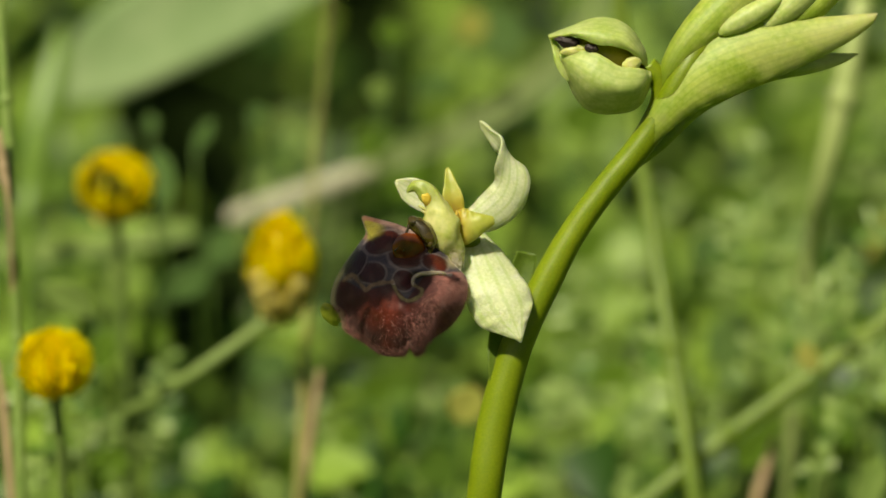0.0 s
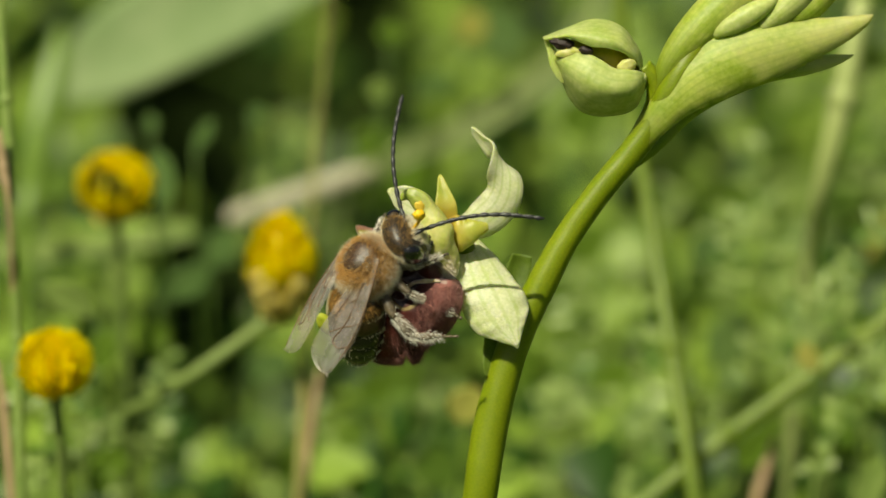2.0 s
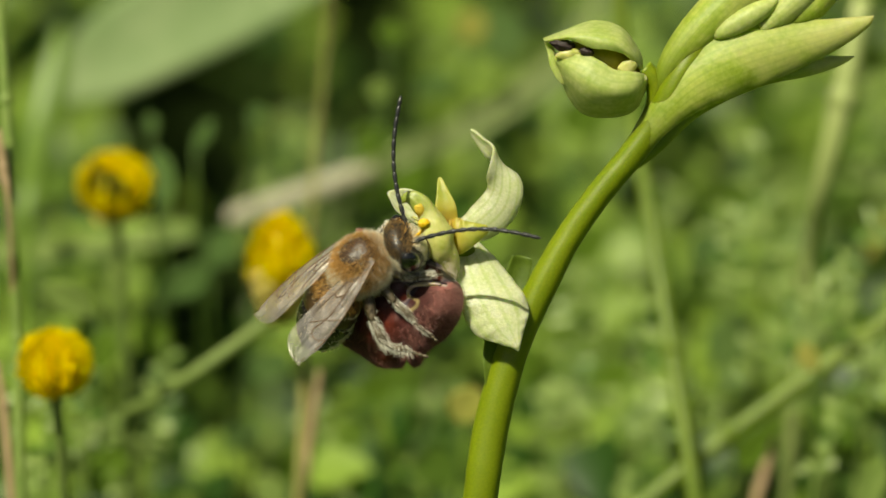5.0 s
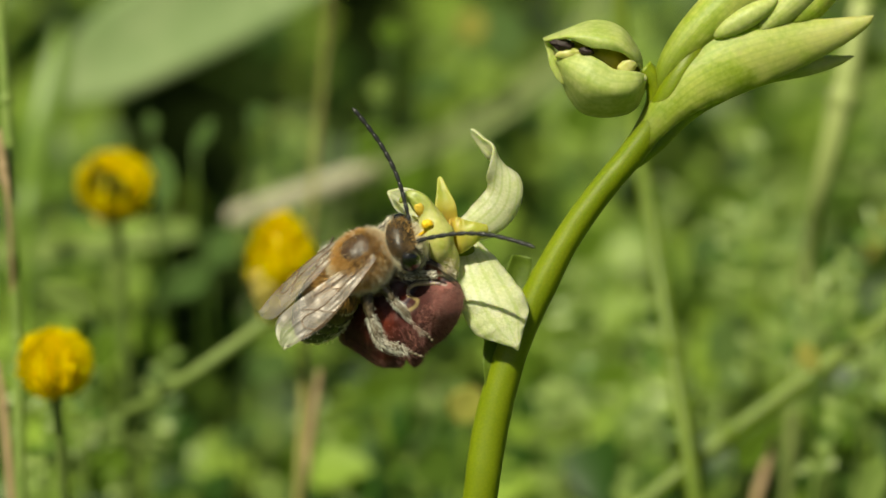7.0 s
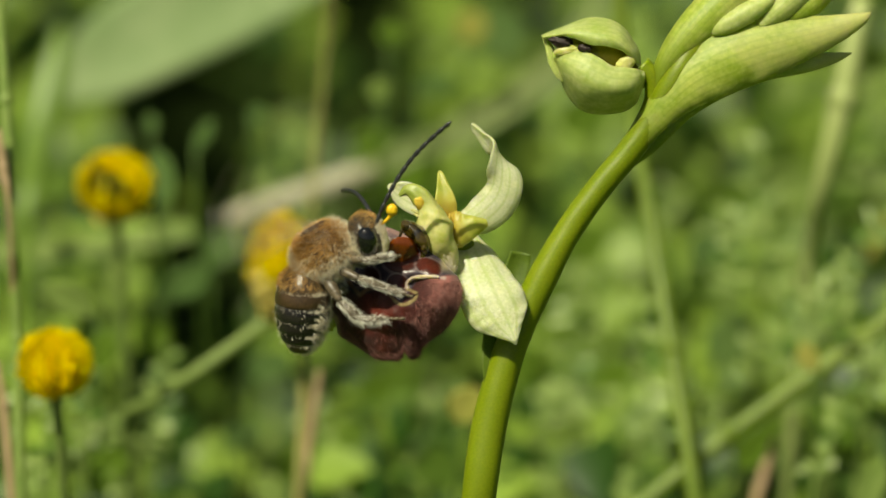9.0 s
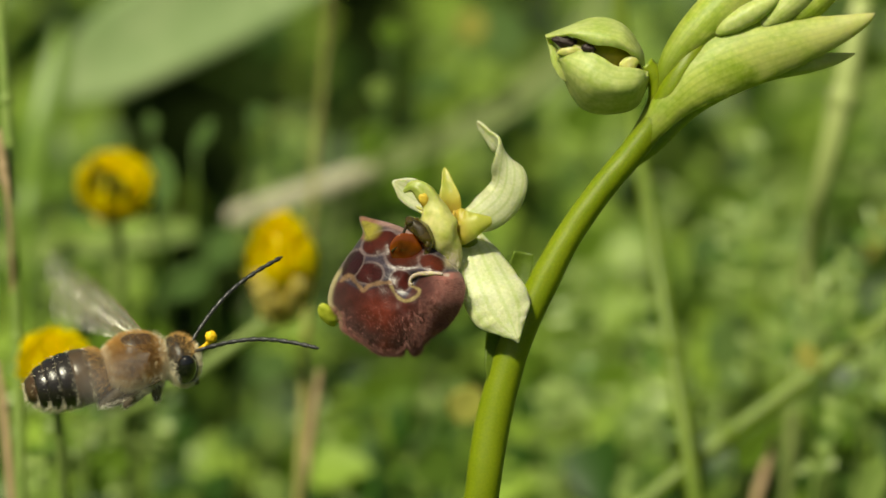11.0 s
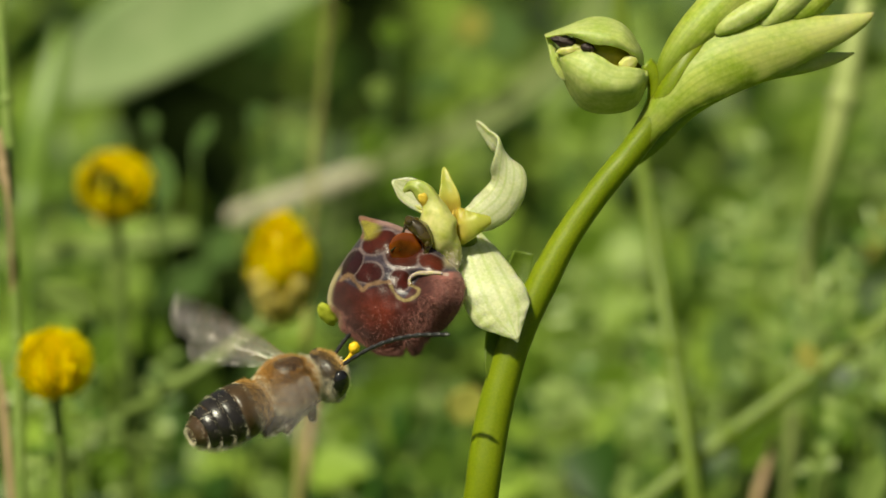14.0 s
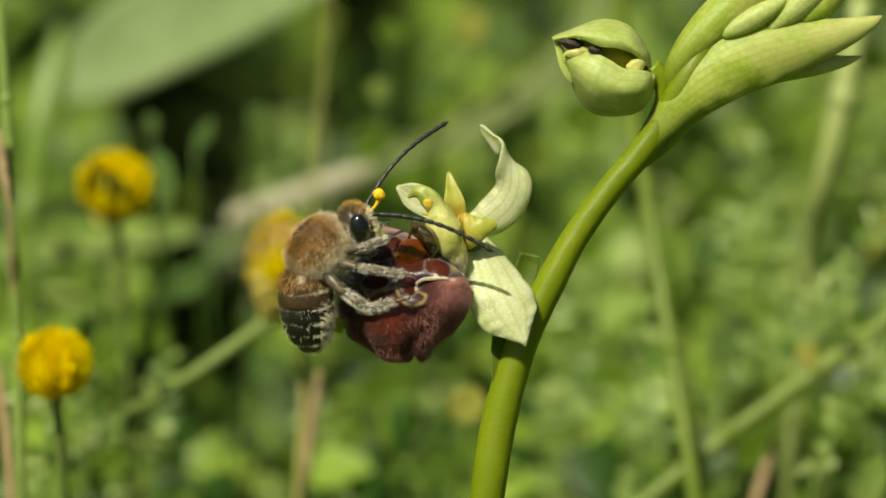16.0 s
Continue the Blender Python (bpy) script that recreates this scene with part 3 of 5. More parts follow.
s3 = blade([(spot(775, 372, 1.2), 0.6 * MM), (spot(745, 350, 1.4), 1.0 * MM), (spot(716, 334, 1.4), 0.85 * MM), (spot(695, 322, 1.2), 0.15 * MM)], UP, 0.4, 0.3 * MM)
part("sepal", s3, M_SEPAL, flower, "pale greenish-white sepal behind the column")
p1 = blade([(spot(798, 378, -0.7), 0.72 * MM), (spot(796, 354, -1.0), 0.78 * MM), (spot(792, 326, -0.8), 0.46 * MM), (spot(788, 304, -0.5), 0.22 * MM), (spot(787, 297, -0.4), 0.06 * MM)], RIGHT, 0.35, 0.25 * MM, ruffle=0.2)
part("petal", p1, M_PETAL, flower, "small upright yellow petal flushed orange")
p2 = blade([(spot(802, 402, -1.2), 1.3 * MM), (spot(816, 401, -1.7), 1.28 * MM), (spot(832, 399, -1.9), 1.02 * MM), (spot(850, 395, -1.9), 0.68 * MM), (spot(864, 392, -1.7), 0.42 * MM), (spot(869, 391, -1.6), 0.3 * MM)], UP, 0.3, 0.25 * MM, ruffle=0.25, seed=2)
part("petal", p2, M_PETAL, flower, "small yellow petal spreading sideways")
part("petal_base", blob(spot(803, 400, -1.6), (0.2 * MM, 0.25 * MM, 1.1 * MM), None, 0.25, 2), M_DEEP, flower, "orange flush between the petals")
part("ovary", tube([(spot(925, 545, 1.2), 0.7 * MM), (spot(895, 506, 1.2), 0.8 * MM), (spot(858, 458, 0.9), 0.75 * MM), (spot(818, 418, 0.2), 0.7 * MM)], 20, 14), M_STEM, flower, "green ovary that joins flower and stem")

# ---- the bee ----
M_FUR = material("bee_fur_tawny", (0.45, 0.235, 0.048), (0.83, 0.54, 0.20), 0.5, 4000, 500, 0.0, per_piece=0.6, translucent=0.3)
M_FURPALE = material("bee_fur_cream", (0.66, 0.57, 0.38), (0.94, 0.88, 0.70), 0.5, 4000, 500, 0.0, per_piece=0.6, translucent=0.3)
M_SKIN = material("bee_skin", (0.025, 0.013, 0.006), (0.08, 0.038, 0.014), 0.45, 4000, 600, 0.4)
M_HEADSKIN = material("bee_head_skin", (0.014, 0.010, 0.007), (0.045, 0.032, 0.020), 0.4, 4000, 600, 0.4)
M_BLACK = material("bee_black_plate", (0.008, 0.007, 0.007), (0.026, 0.021, 0.017), 0.26, 6000, 600, 0.25, coat=0.15)
M_BROWNPLATE = material("bee_brown_plate", (0.028, 0.017, 0.008), (0.080, 0.047, 0.021), 0.28, 6000, 600, 0.3)
M_EYE = material("bee_eye", (0.004, 0.004, 0.004), (0.010, 0.010, 0.010), 0.08, 9000, 900, 0.05, coat=0.7)
M_ANT = material("bee_antenna", (0.012, 0.012, 0.012), (0.03, 0.03, 0.032), 0.4, 5000, 900, 0.3)
M_LEG = material("bee_leg", (0.035, 0.026, 0.015), (0.15, 0.115, 0.07), 0.4, 3500, 700, 0.4)
M_LEGHAIR = material("bee_leg_hair", (0.52, 0.48, 0.39), (0.90, 0.86, 0.76), 0.45, 4000, 600, 0.0, per_piece=0.5, translucent=0.2)
M_FACE = material("bee_face", (0.55, 0.48, 0.16), (0.76, 0.70, 0.32), 0.4, 3500, 700, 0.2)
M_WING = material("bee_wing", (0.52, 0.45, 0.40), (0.86, 0.80, 0.76), 0.38, 800, 420, 0.8, metal=0.48, thin=0.70, specular=0.9, ior=1.75)
M_VEIN = material("bee_wing_vein", (0.09, 0.05, 0.025), (0.22, 0.13, 0.07), 0.4, 3000, 500, 0.1)


def mm(*p):
    return Vector(p) * MM


bee = root("long_horned_bee", Matrix(), "furry tawny bee with long black antennae and yellow pollen clubs", "bee")
TH = (2.25 * MM, 1.95 * MM, 2.0 * MM)
part("thorax", blob(mm(0, 0, 0), TH, None, 0.06, 2), M_SKIN, bee)
part("thorax_fur", hairs(on_egg(mm(0, 0, 0), TH, 23000, 11, lambda p: (0.06 if (p - Vector((0.12, 0, 0.99))).length < 0.50 else 1.0) if p.z > -0.1 else (0.6 if p.z > -0.45 else 0.1)), 0.42 * MM, 0.0065 * MM, (-0.45, 0, 0.1), 0.5), M_FUR, bee, "dense tawny orange fur")
part("thorax_fur", hairs(on_egg(mm(0, 0, 0), TH, 14000, 12, lambda p: 1.0 if p.z < -0.4 else 0.5 if p.z < -0.1 else (0.7 if abs(p.x) > 0.7 else 0.15 * abs(p.y))), 0.62 * MM, 0.008 * MM, (-0.3, 0, -0.2), 0.5), M_FURPALE, bee, "cream fur on the breast and collar")

NECK = mm(1.9, 0, -0.1)
HEAD = mm(3.15, 0, -0.45)
HR = (1.15 * MM, 1.95 * MM, 1.75 * MM)
head = part("head", blob(HEAD, HR, Matrix.Rotation(radians(-12), 4, "Y"), 0.04, 2), M_HEADSKIN, bee, at=Matrix.Translation(NECK))
part("head_fur", hairs(on_egg(HEAD, HR, 6000, 13, lambda p: 0.02 if (abs(p.y) > 0.55 and p.z > -0.62 and p.x > -0.35) else (0.0 if p.z > 0.5 else 1.0)), 0.44 * MM, 0.012 * MM, (0.3, 0, -0.1), 0.6), M_FURPALE, head, "cream hairs of the face and cheeks")
part("head_fur", hairs(on_egg(HEAD, HR, 1000, 15, lambda p: 0.0 if p.z < 0.5 else 1.0), 0.34 * MM, 0.009 * MM, (0.3, 0, 0.2), 0.6), M_FUR, head, "tawny hairs of the crown")
for s in (-1, 1):
    part("eye", blob(mm(3.2, 1.45 * s, -0.45), (0.78 * MM, 0.72 * MM, 1.22 * MM), Matrix.Rotation(radians(10), 4, "Y") @ Matrix.Rotation(radians(-12 * s), 4, "X")), M_EYE, head, "glossy black compound eye")
part("clypeus", blob(mm(4.08, 0, -1.0), (0.5 * MM, 1.0 * MM, 0.85 * MM), None, 0.06, 2), M_FACE, head, "yellow face plate")
for s in (-1, 1):
    part("mandible", tube([(mm(3.6, 0.75 * s, -1.9), 0.24 * MM), (mm(4.0, 0.5 * s, -2.25), 0.2 * MM), (mm(4.2, 0.15 * s, -2.4), 0.08 * MM)], 10, 8), M_BLACK, head)
poll = tube([(mm(4.0, -0.1, 0.1), 0.1 * MM), (mm(4.6, -0.2, 0.25), 0.11 * MM), (mm(5.1, -0.2, 0.55), 0.16 * MM), (mm(5.35, -0.2, 0.85), 0.32 * MM)], 14, 8)
blob(mm(5.4, -0.2, 1.0), (0.40 * MM, 0.36 * MM, 0.46 * MM), None, 0.18, 3, bm=poll)
part("pollen_mass", poll, M_POLLEN, head, "bright yellow pollen clubs stuck on the face")

# antennae: eleven-jointed rods, each turning at its base
ANT_PIVOT = {}
antennae = {}
for s, nm in ((-1, "near"), (1, "far")):
    pv = mm(3.95, 0.55 * s, 0.25)
    ANT_PIVOT[nm] = pv
    rows = [(pv, 0.17 * MM), (pv + mm(0.25, 0, 0.05), 0.13 * MM), (pv + mm(0.75, 0, 0.2), 0.16 * MM), (pv + mm(0.95, 0, 0.27), 0.11 * MM)]
    for k in range(11):
        for f, r in ((0.12, 0.125), (0.5, 0.165), (0.85, 0.155), (0.99, 0.12)):
            x = 1.0 + 0.755 * (k + f)
            rows.append((pv + mm(x, 0, 0.75 * math.sin(math.pi * x / 9.3) + 0.02), r * MM * (1 if k < 10 or f < 0.8 else 0.5)))
    bm = tube(rows, 120, 10)
    antennae[nm] = part("antenna", bm, M_ANT, bee, "long black beaded antenna", at=Matrix.Translation(pv))

# abdomen with overlapping plates
WAIST = mm(-1.9, 0, -0.25)
abdomen = part("abdomen", blob(mm(-4.9, 0, -0.3), (3.0 * MM, 1.9 * MM, 1.75 * MM), None, 0.03, 2), M_SKIN, bee, at=Matrix.Translation(WAIST))


def ring_plate(x0, x1, r0, r1):
    bm = bmesh.new()
    rows = []
    for i in range(9):
        f = i / 8
        x = x0 + (x1 - x0) * f
        r = r0 + (r1 - r0) * f + 0.10 * math.sin(math.pi * f) + (0.05 if i == 8 else 0)
        if i == 8:
            rows.append([bm.verts.new(mm(x + 0.1, (r - 0.12) * math.cos(2 * math.pi * k / 36), -0.3 + 0.92 * (r - 0.12) * math.sin(2 * math.pi * k / 36))) for k in range(36)])
        else:
            rows.append([bm.verts.new(mm(x, r * math.cos(2 * math.pi * k / 36), -0.3 + 0.92 * r * math.sin(2 * math.pi * k / 36))) for k in range(36)])
    for a, c in zip(rows, rows[1:]):
        for k in range(36):
            bm.faces.new((a[k], a[(k + 1) % 36], c[(k + 1) % 36], c[k]))
    bmesh.ops.recalc_face_normals(bm, faces=bm.faces)
    return bm


PLATES = [(-2.1, -3.35, 1.35, 2.0, M_BROWNPLATE), (-3.2, -4.5, 1.95, 2.08, M_BROWNPLATE), (-4.35, -5.55, 2.02, 2.0, M_BLACK), (-5.4, -6.45, 1.95, 1.72, M_BLACK), (-6.3, -7.2, 1.66, 1.3, M_BLACK), (-7.05, -7.9, 1.22, 0.62, M_BROWNPLATE)]
for k, (x0, x1, r0, r1, pm) in enumerate(PLATES):
    part("plate", ring_plate(x0, x1, r0, r1), pm, abdomen, "shiny black abdominal plate" if pm is M_BLACK else "brownish abdominal plate")
    rng = random.Random(40 + k)
    smp = []
    for j in range(900):
        a = rng.uniform(0, 2 * math.pi)
        if math.sin(a) > -0.1 and rng.random() < (0.78, 0.84, 0.88, 0.94, 0.94, 0.8)[k]:
            continue
        x = x1 + abs(rng.gauss(0, 0.12))
        r = (r1 + 0.03)
        smp.append((mm(x, r * math.cos(a), -0.3 + 0.92 * r * math.sin(a)), Vector((-0.4, math.cos(a), math.sin(a))).normalized()))
    part("hair_band", hairs(smp, 0.20 * MM, 0.009 * MM, (-1.6, 0, 0), 0.3, seed=k), M_FURPALE, abdomen, "pale hair band along the plate's rim")
part("abdomen_fur", hairs(on_egg(mm(-2.9, 0, -0.3), (1.3 * MM, 1.9 * MM, 1.75 * MM), 3400, 21, lambda p: 0.0 if p.x < -0.6 else (1.0 if p.z > 0 else 0.4)), 0.40 * MM, 0.009 * MM, (-0.8, 0, 0), 0.5), M_FUR, abdomen, "tawny fur at the front of the abdomen")
part("abdomen_fur", hairs(on_egg(mm(-4.9, 0, -0.3), (2.95 * MM, 1.95 * MM, 1.8 * MM), 1900, 22, lambda p: 1.0 if p.z < -0.35 else 0.04), 0.55 * MM, 0.016 * MM, (-0.6, 0, -0.3), 0.5), M_FURPALE, abdomen, "cream hairs under the abdomen")

# legs
LEGS = {"front": [(1.1, 0.9, -1.2), (1.7, 2.2, -1.5), (2.6, 2.6, -2.0), (3.8, 3.4, -2.6)],
        "middle": [(0.1, 1.1, -1.3), (0.0, 2.9, -2.0), (0.2, 4.2, -3.4), (0.4, 5.6, -4.4)],
        "hind": [(-0.9, 1.0, -1.2), (-2.0, 3.0, -1.8), (-2.4, 4.4, -2.9), (-1.0, 6.2, -4.2)]}
LEG_WAY = {}
LEG_FOOT = {}
LEG_LOWER = {}
LEG_FOLD = {}
legs = {}
LEG_PIVOT = {}
for kind, joints in LEGS.items():
    for s, nm in ((-1, "near"), (1, "far")):
        j = [mm(x, y * s, z) for x, y, z in joints]
        j[3] = j[2] + (j[3] - j[2]) * (1.0 if kind == "front" else 1.22)
        fat = 1.25 if kind == "hind" else 1.0
        LEG_PIVOT[kind, nm] = j[0]
        LEG_WAY[kind, nm] = (j[1] - j[0]).normalized()
        LEG_FOOT[kind, nm] = (j[3] - j[0]).normalized()
        leg = part("leg", tube([(j[0], 0.30 * MM), (j[0].lerp(j[1], 0.5), 0.36 * MM * fat), (j[1], 0.22 * MM)], 12, 10), M_LEG, bee, at=Matrix.Translation(j[0]))
        knee = Matrix.Translation(j[1])
        shin = part("tibia", tube([(j[1], 0.18 * MM), (j[1].lerp(j[2], 0.65), 0.30 * MM * fat), (j[2], 0.22 * MM)], 12, 10), M_LEG, leg, at=knee)
        tarsus = tube([(j[2], 0.2 * MM), (j[2].lerp(j[3], 0.3), 0.25 * MM * fat), (j[2].lerp(j[3], 0.5), 0.12 * MM)] +
                      [(j[2].lerp(j[3], 0.5 + 0.06 * q), (0.13 if q % 2 else 0.07) * MM) for q in range(1, 9)], 40, 8)
        foot = part("tarsus", tarsus, M_LEG, leg, "brown jointed foot", at=knee)
        rng = random.Random(60 + len(legs))
        smp = ([], [])
        for q in range(1200):
            k = rng.choice((0, 1, 1, 1, 1, 2, 2))
            f = rng.random() * (0.55 if k == 2 else 1.0)
            n = Vector((rng.gauss(0, 1), rng.gauss(0, 1), rng.gauss(0, 1))).normalized()
            smp[min(k, 1)].append((j[k].lerp(j[k + 1], f) + n * 0.20 * MM * fat, n))
        d = (j[2] - j[1]).normalized()
        part("leg_hair", hairs(smp[0], 0.34 * MM * fat, 0.011 * MM, (j[1] - j[0]).normalized(), 0.5, seed=len(legs)), M_LEGHAIR, leg, "silvery leg hairs")
        brush = part("leg_hair", hairs(smp[1], 0.36 * MM * fat ** 1.6, 0.012 * MM, d, 0.5, seed=len(legs)), M_LEGHAIR, leg, "silvery leg hairs", at=knee)
        LEG_LOWER[kind, nm] = (shin, foot, brush)
        LEG_FOLD[kind, nm] = (j[1] - j[0], d.rotation_difference((j[0] - j[1]).normalized()))
        legs[kind, nm] = leg


# wings, built stretched out along the body's side, hinged at the thorax
def wing(pivot, length, width, s, veins):
    """A corrugated membrane and its veins, stretched out sideways from the hinge."""
    def place(f, q):
        half = width * (0.10 + 0.9 * math.sin(math.pi * min(1.0, 0.06 + 0.56 * f ** 0.9)) ** 1.1) * math.sqrt(max(0.0009, 1 - max(0.0, (f - 0.80) / 0.2) ** 2.4))
        x = 0.06 * math.sin(math.pi * f) * length - half * q - 0.44 * width * max(0.0, f - 0.8) * (1 - q)
        z = (0.009 * math.sin(q * 15 + f * 7) + 0.030 * noise.noise(Vector((f * 5 + 3 * s, q * 9, length)))) * width * min(1.0, 3 * f) + 0.005 * width * math.sin(f * 37 + q * 9) + 0.05 * width * math.sin(math.pi * q) - 0.03 * length * f * f
        return pivot + mm(x, length * f * s, z)
    bm = bmesh.new()
    n, k = 64, 36
    rows = [[bm.verts.new(place(i / n, j / k)) for j in range(k + 1)] for i in range(n + 1)]
    for a, c in zip(rows, rows[1:]):
        for j in range(k):
            bm.faces.new((a[j], a[j + 1], c[j + 1], c[j]))
    vb = bmesh.new()
    for path in veins:
        tube([(place(f, q) + mm(0, 0, 0.02), 0.034 * MM) for f, q in path], 22, 6, bm=vb)
    return bm, vb


wings = {}
WING_PIVOT = {}
FORE_VEINS = [[(0.0, 0.02), (0.25, 0.02), (0.5, 0.02), (0.75, 0.03), (0.96, 0.12)], [(0.02, 0.5), (0.25, 0.42), (0.5, 0.38), (0.62, 0.42)], [(0.52, 0.03), (0.56, 0.2), (0.6, 0.42), (0.68, 0.7)],
              [(0.1, 0.7), (0.35, 0.72), (0.55, 0.8)], [(0.72, 0.05), (0.76, 0.25), (0.72, 0.48), (0.62, 0.42)], [(0.35, 0.41), (0.4, 0.6), (0.38, 0.73)]]
for s, nm in ((-1, "near"), (1, "far")):
    for kind, pv, ln, wd, vs in (("fore", mm(0.9, 1.62 * s, 1.3), 9.0, 2.6, FORE_VEINS), ("hind", mm(-0.1, 1.58 * s, 1.12), 6.3, 1.85, FORE_VEINS[:2])):
        bm, vb = wing(pv, ln, wd, s, vs)
        w = part("wing", bm, M_WING, bee, "clear brownish veined wing", at=Matrix.Translation(pv))
        part("vein", vb, M_VEIN, w, "dark wing veins")
        wings[kind, nm] = w
        for ob in (w, *w.children):
            ob.cycles.motion_steps = 4
        WING_PIVOT[kind, nm] = pv

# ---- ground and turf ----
# near-black soil colour stands in for the shade beneath the leaves
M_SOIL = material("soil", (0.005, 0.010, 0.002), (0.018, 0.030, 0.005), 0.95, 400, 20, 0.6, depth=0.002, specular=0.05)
M_LEAF = material("clover_leaf", (0.025, 0.070, 0.004), (0.27, 0.39, 0.055), 0.45, 900, 45, 0.2, translucent=0.35, per_piece=0.7, specular=0.35)
M_GRASS = material("grass_blade", (0.08, 0.15, 0.015), (0.22, 0.31, 0.055), 0.45, 900, 30, 0.2, translucent=0.3, per_piece=0.7)
M_PLANTAIN = material("plantain_leaf", (0.21, 0.31, 0.115), (0.37, 0.46, 0.22), 0.5, 260, 25, 0.3, translucent=0.3)
M_STRAW = material("dry_straw", (0.31, 0.29, 0.19), (0.46, 0.43, 0.30), 0.6, 900, 60, 0.3)
M_TAN = material("tan_stalk", (0.17, 0.18, 0.03), (0.28, 0.24, 0.06), 0.6, 900, 60, 0.2, translucent=0.1)
M_YELLOW = material("trefoil_yellow", (0.90, 0.74, 0.008), (0.97, 0.88, 0.022), 0.5, 3000, 300, 0.2, translucent=0.55, flesh=0.5)
M_OLIVE = material("trefoil_spent", (0.17, 0.17, 0.02), (0.30, 0.26, 0.04), 0.6, 3000, 300, 0.3, translucent=0.3)
M_FADED = material("trefoil_faded", (0.60, 0.49, 0.09), (0.77, 0.66, 0.20), 0.6, 3000, 300, 0.3, translucent=0.45)
M_PALESTALK = material("pale_stalk", (0.33, 0.40, 0.12), (0.46, 0.51, 0.20), 0.5, 900, 60, 0.2, translucent=0.15)
M_PINK = material("pink_sheath", (0.36, 0.24, 0.13), (0.50, 0.36, 0.20), 0.5, 900, 60, 0.2, translucent=0.15)
M_BROAD = material("broad_leaf", (0.12, 0.22, 0.015), (0.22, 0.34, 0.045), 0.4, 700, 60, 0.2, translucent=0.35)
M_PALELEAF = material("pale_leaf", (0.23, 0.34, 0.07), (0.35, 0.45, 0.13), 0.8, 700, 60, 0.2, translucent=0.3, specular=0.15)
M_YELLEAF = material("yellow_leaf", (0.40, 0.40, 0.07), (0.56, 0.52, 0.14), 0.45, 700, 60, 0.2, translucent=0.3)
M_GREYLEAF = material("grey_leaf", (0.11, 0.20, 0.05), (0.19, 0.29, 0.09), 0.8, 700, 60, 0.2, translucent=0.25, specular=0.15)
M_PETIOLE = material("leaf_petiole", (0.05, 0.10, 0.012), (0.09, 0.15, 0.02), 0.5, 900, 60, 0.2)
M_PALEBLADE = material("pale_blade", (0.28, 0.36, 0.12), (0.39, 0.46, 0.18), 0.5, 900, 60, 0.2, translucent=0.25)
M_VETCH = material("vetch_leaf", (0.10, 0.20, 0.025), (0.36, 0.46, 0.14), 0.45, 900, 60, 0.2, translucent=0.35, per_piece=0.8)
M_BRIGHT = material("bright_stalk", (0.11, 0.18, 0.014), (0.21, 0.28, 0.03), 0.45, 900, 60, 0.2, translucent=0.2)
M_DULL = material("dull_green_stalk", (0.13, 0.20, 0.04), (0.22, 0.29, 0.07), 0.6, 900, 60, 0.2, translucent=0.15)
M_STALK = material("green_stalk", (0.17, 0.27, 0.05), (0.30, 0.38, 0.10), 0.5, 900, 60, 0.2, translucent=0.15)

nt = M_SOIL.node_tree
far_tc, far_len, far_ramp, far_mix, far_noise = (nt.nodes.new("ShaderNode" + k) for k in ("TexCoord", "VectorMath", "ValToRGB", "Mix", "TexNoise"))
far_len.operation = "LENGTH"
far_mix.data_type = "RGBA"
far_noise.inputs["Scale"].default_value, far_noise.inputs["Detail"].default_value = 9.0, 6.0
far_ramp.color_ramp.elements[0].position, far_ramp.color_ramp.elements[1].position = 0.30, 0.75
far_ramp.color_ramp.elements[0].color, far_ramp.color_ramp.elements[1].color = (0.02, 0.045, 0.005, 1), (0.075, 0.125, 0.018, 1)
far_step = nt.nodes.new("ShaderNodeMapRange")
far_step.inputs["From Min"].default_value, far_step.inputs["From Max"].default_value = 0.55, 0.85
nt.links.new(far_tc.outputs["Object"], far_len.inputs[0])
nt.links.new(far_tc.outputs["Object"], far_noise.inputs["Vector"])
nt.links.new(far_noise.outputs["Fac"], far_ramp.inputs[0])
nt.links.new(far_len.outputs["Value"], far_step.inputs["Value"])
nt.links.new(far_step.outputs[0], far_mix.inputs[0])
nt.links.new(nt.nodes["Color Ramp"].outputs[0], far_mix.inputs[6])
nt.links.new(far_ramp.outputs[0], far_mix.inputs[7])
nt.links.new(far_mix.outputs[2], nt.nodes["Principled BSDF"].inputs["Base Color"])

gb = bmesh.new()
n = 60
vs = []
for i in range(n + 1):
    row = []
    for j in range(n + 1):
        a, c = 2 * i / n - 1, 2 * j / n - 1
        x, y = math.copysign(abs(a) ** 4 * 400 + abs(a) * 0.6, a), math.copysign(abs(c) ** 4 * 400 + abs(c) * 0.6, c)
        z = 0.006 * noise.noise(Vector((x * 14, y * 14, 0))) if abs(x) + abs(y) < 3 else 0
        row.append(gb.verts.new((x, y, z - 0.004)))
    vs.append(row)
for i in range(n):
    for j in range(n):
        gb.faces.new((vs[i][j], vs[i + 1][j], vs[i + 1][j + 1], vs[i][j + 1]))
tagged(part("ground", gb, M_SOIL), "soil under the meadow, shade between clumps painted in near-black, turning green further off", "ground", kind="structure")


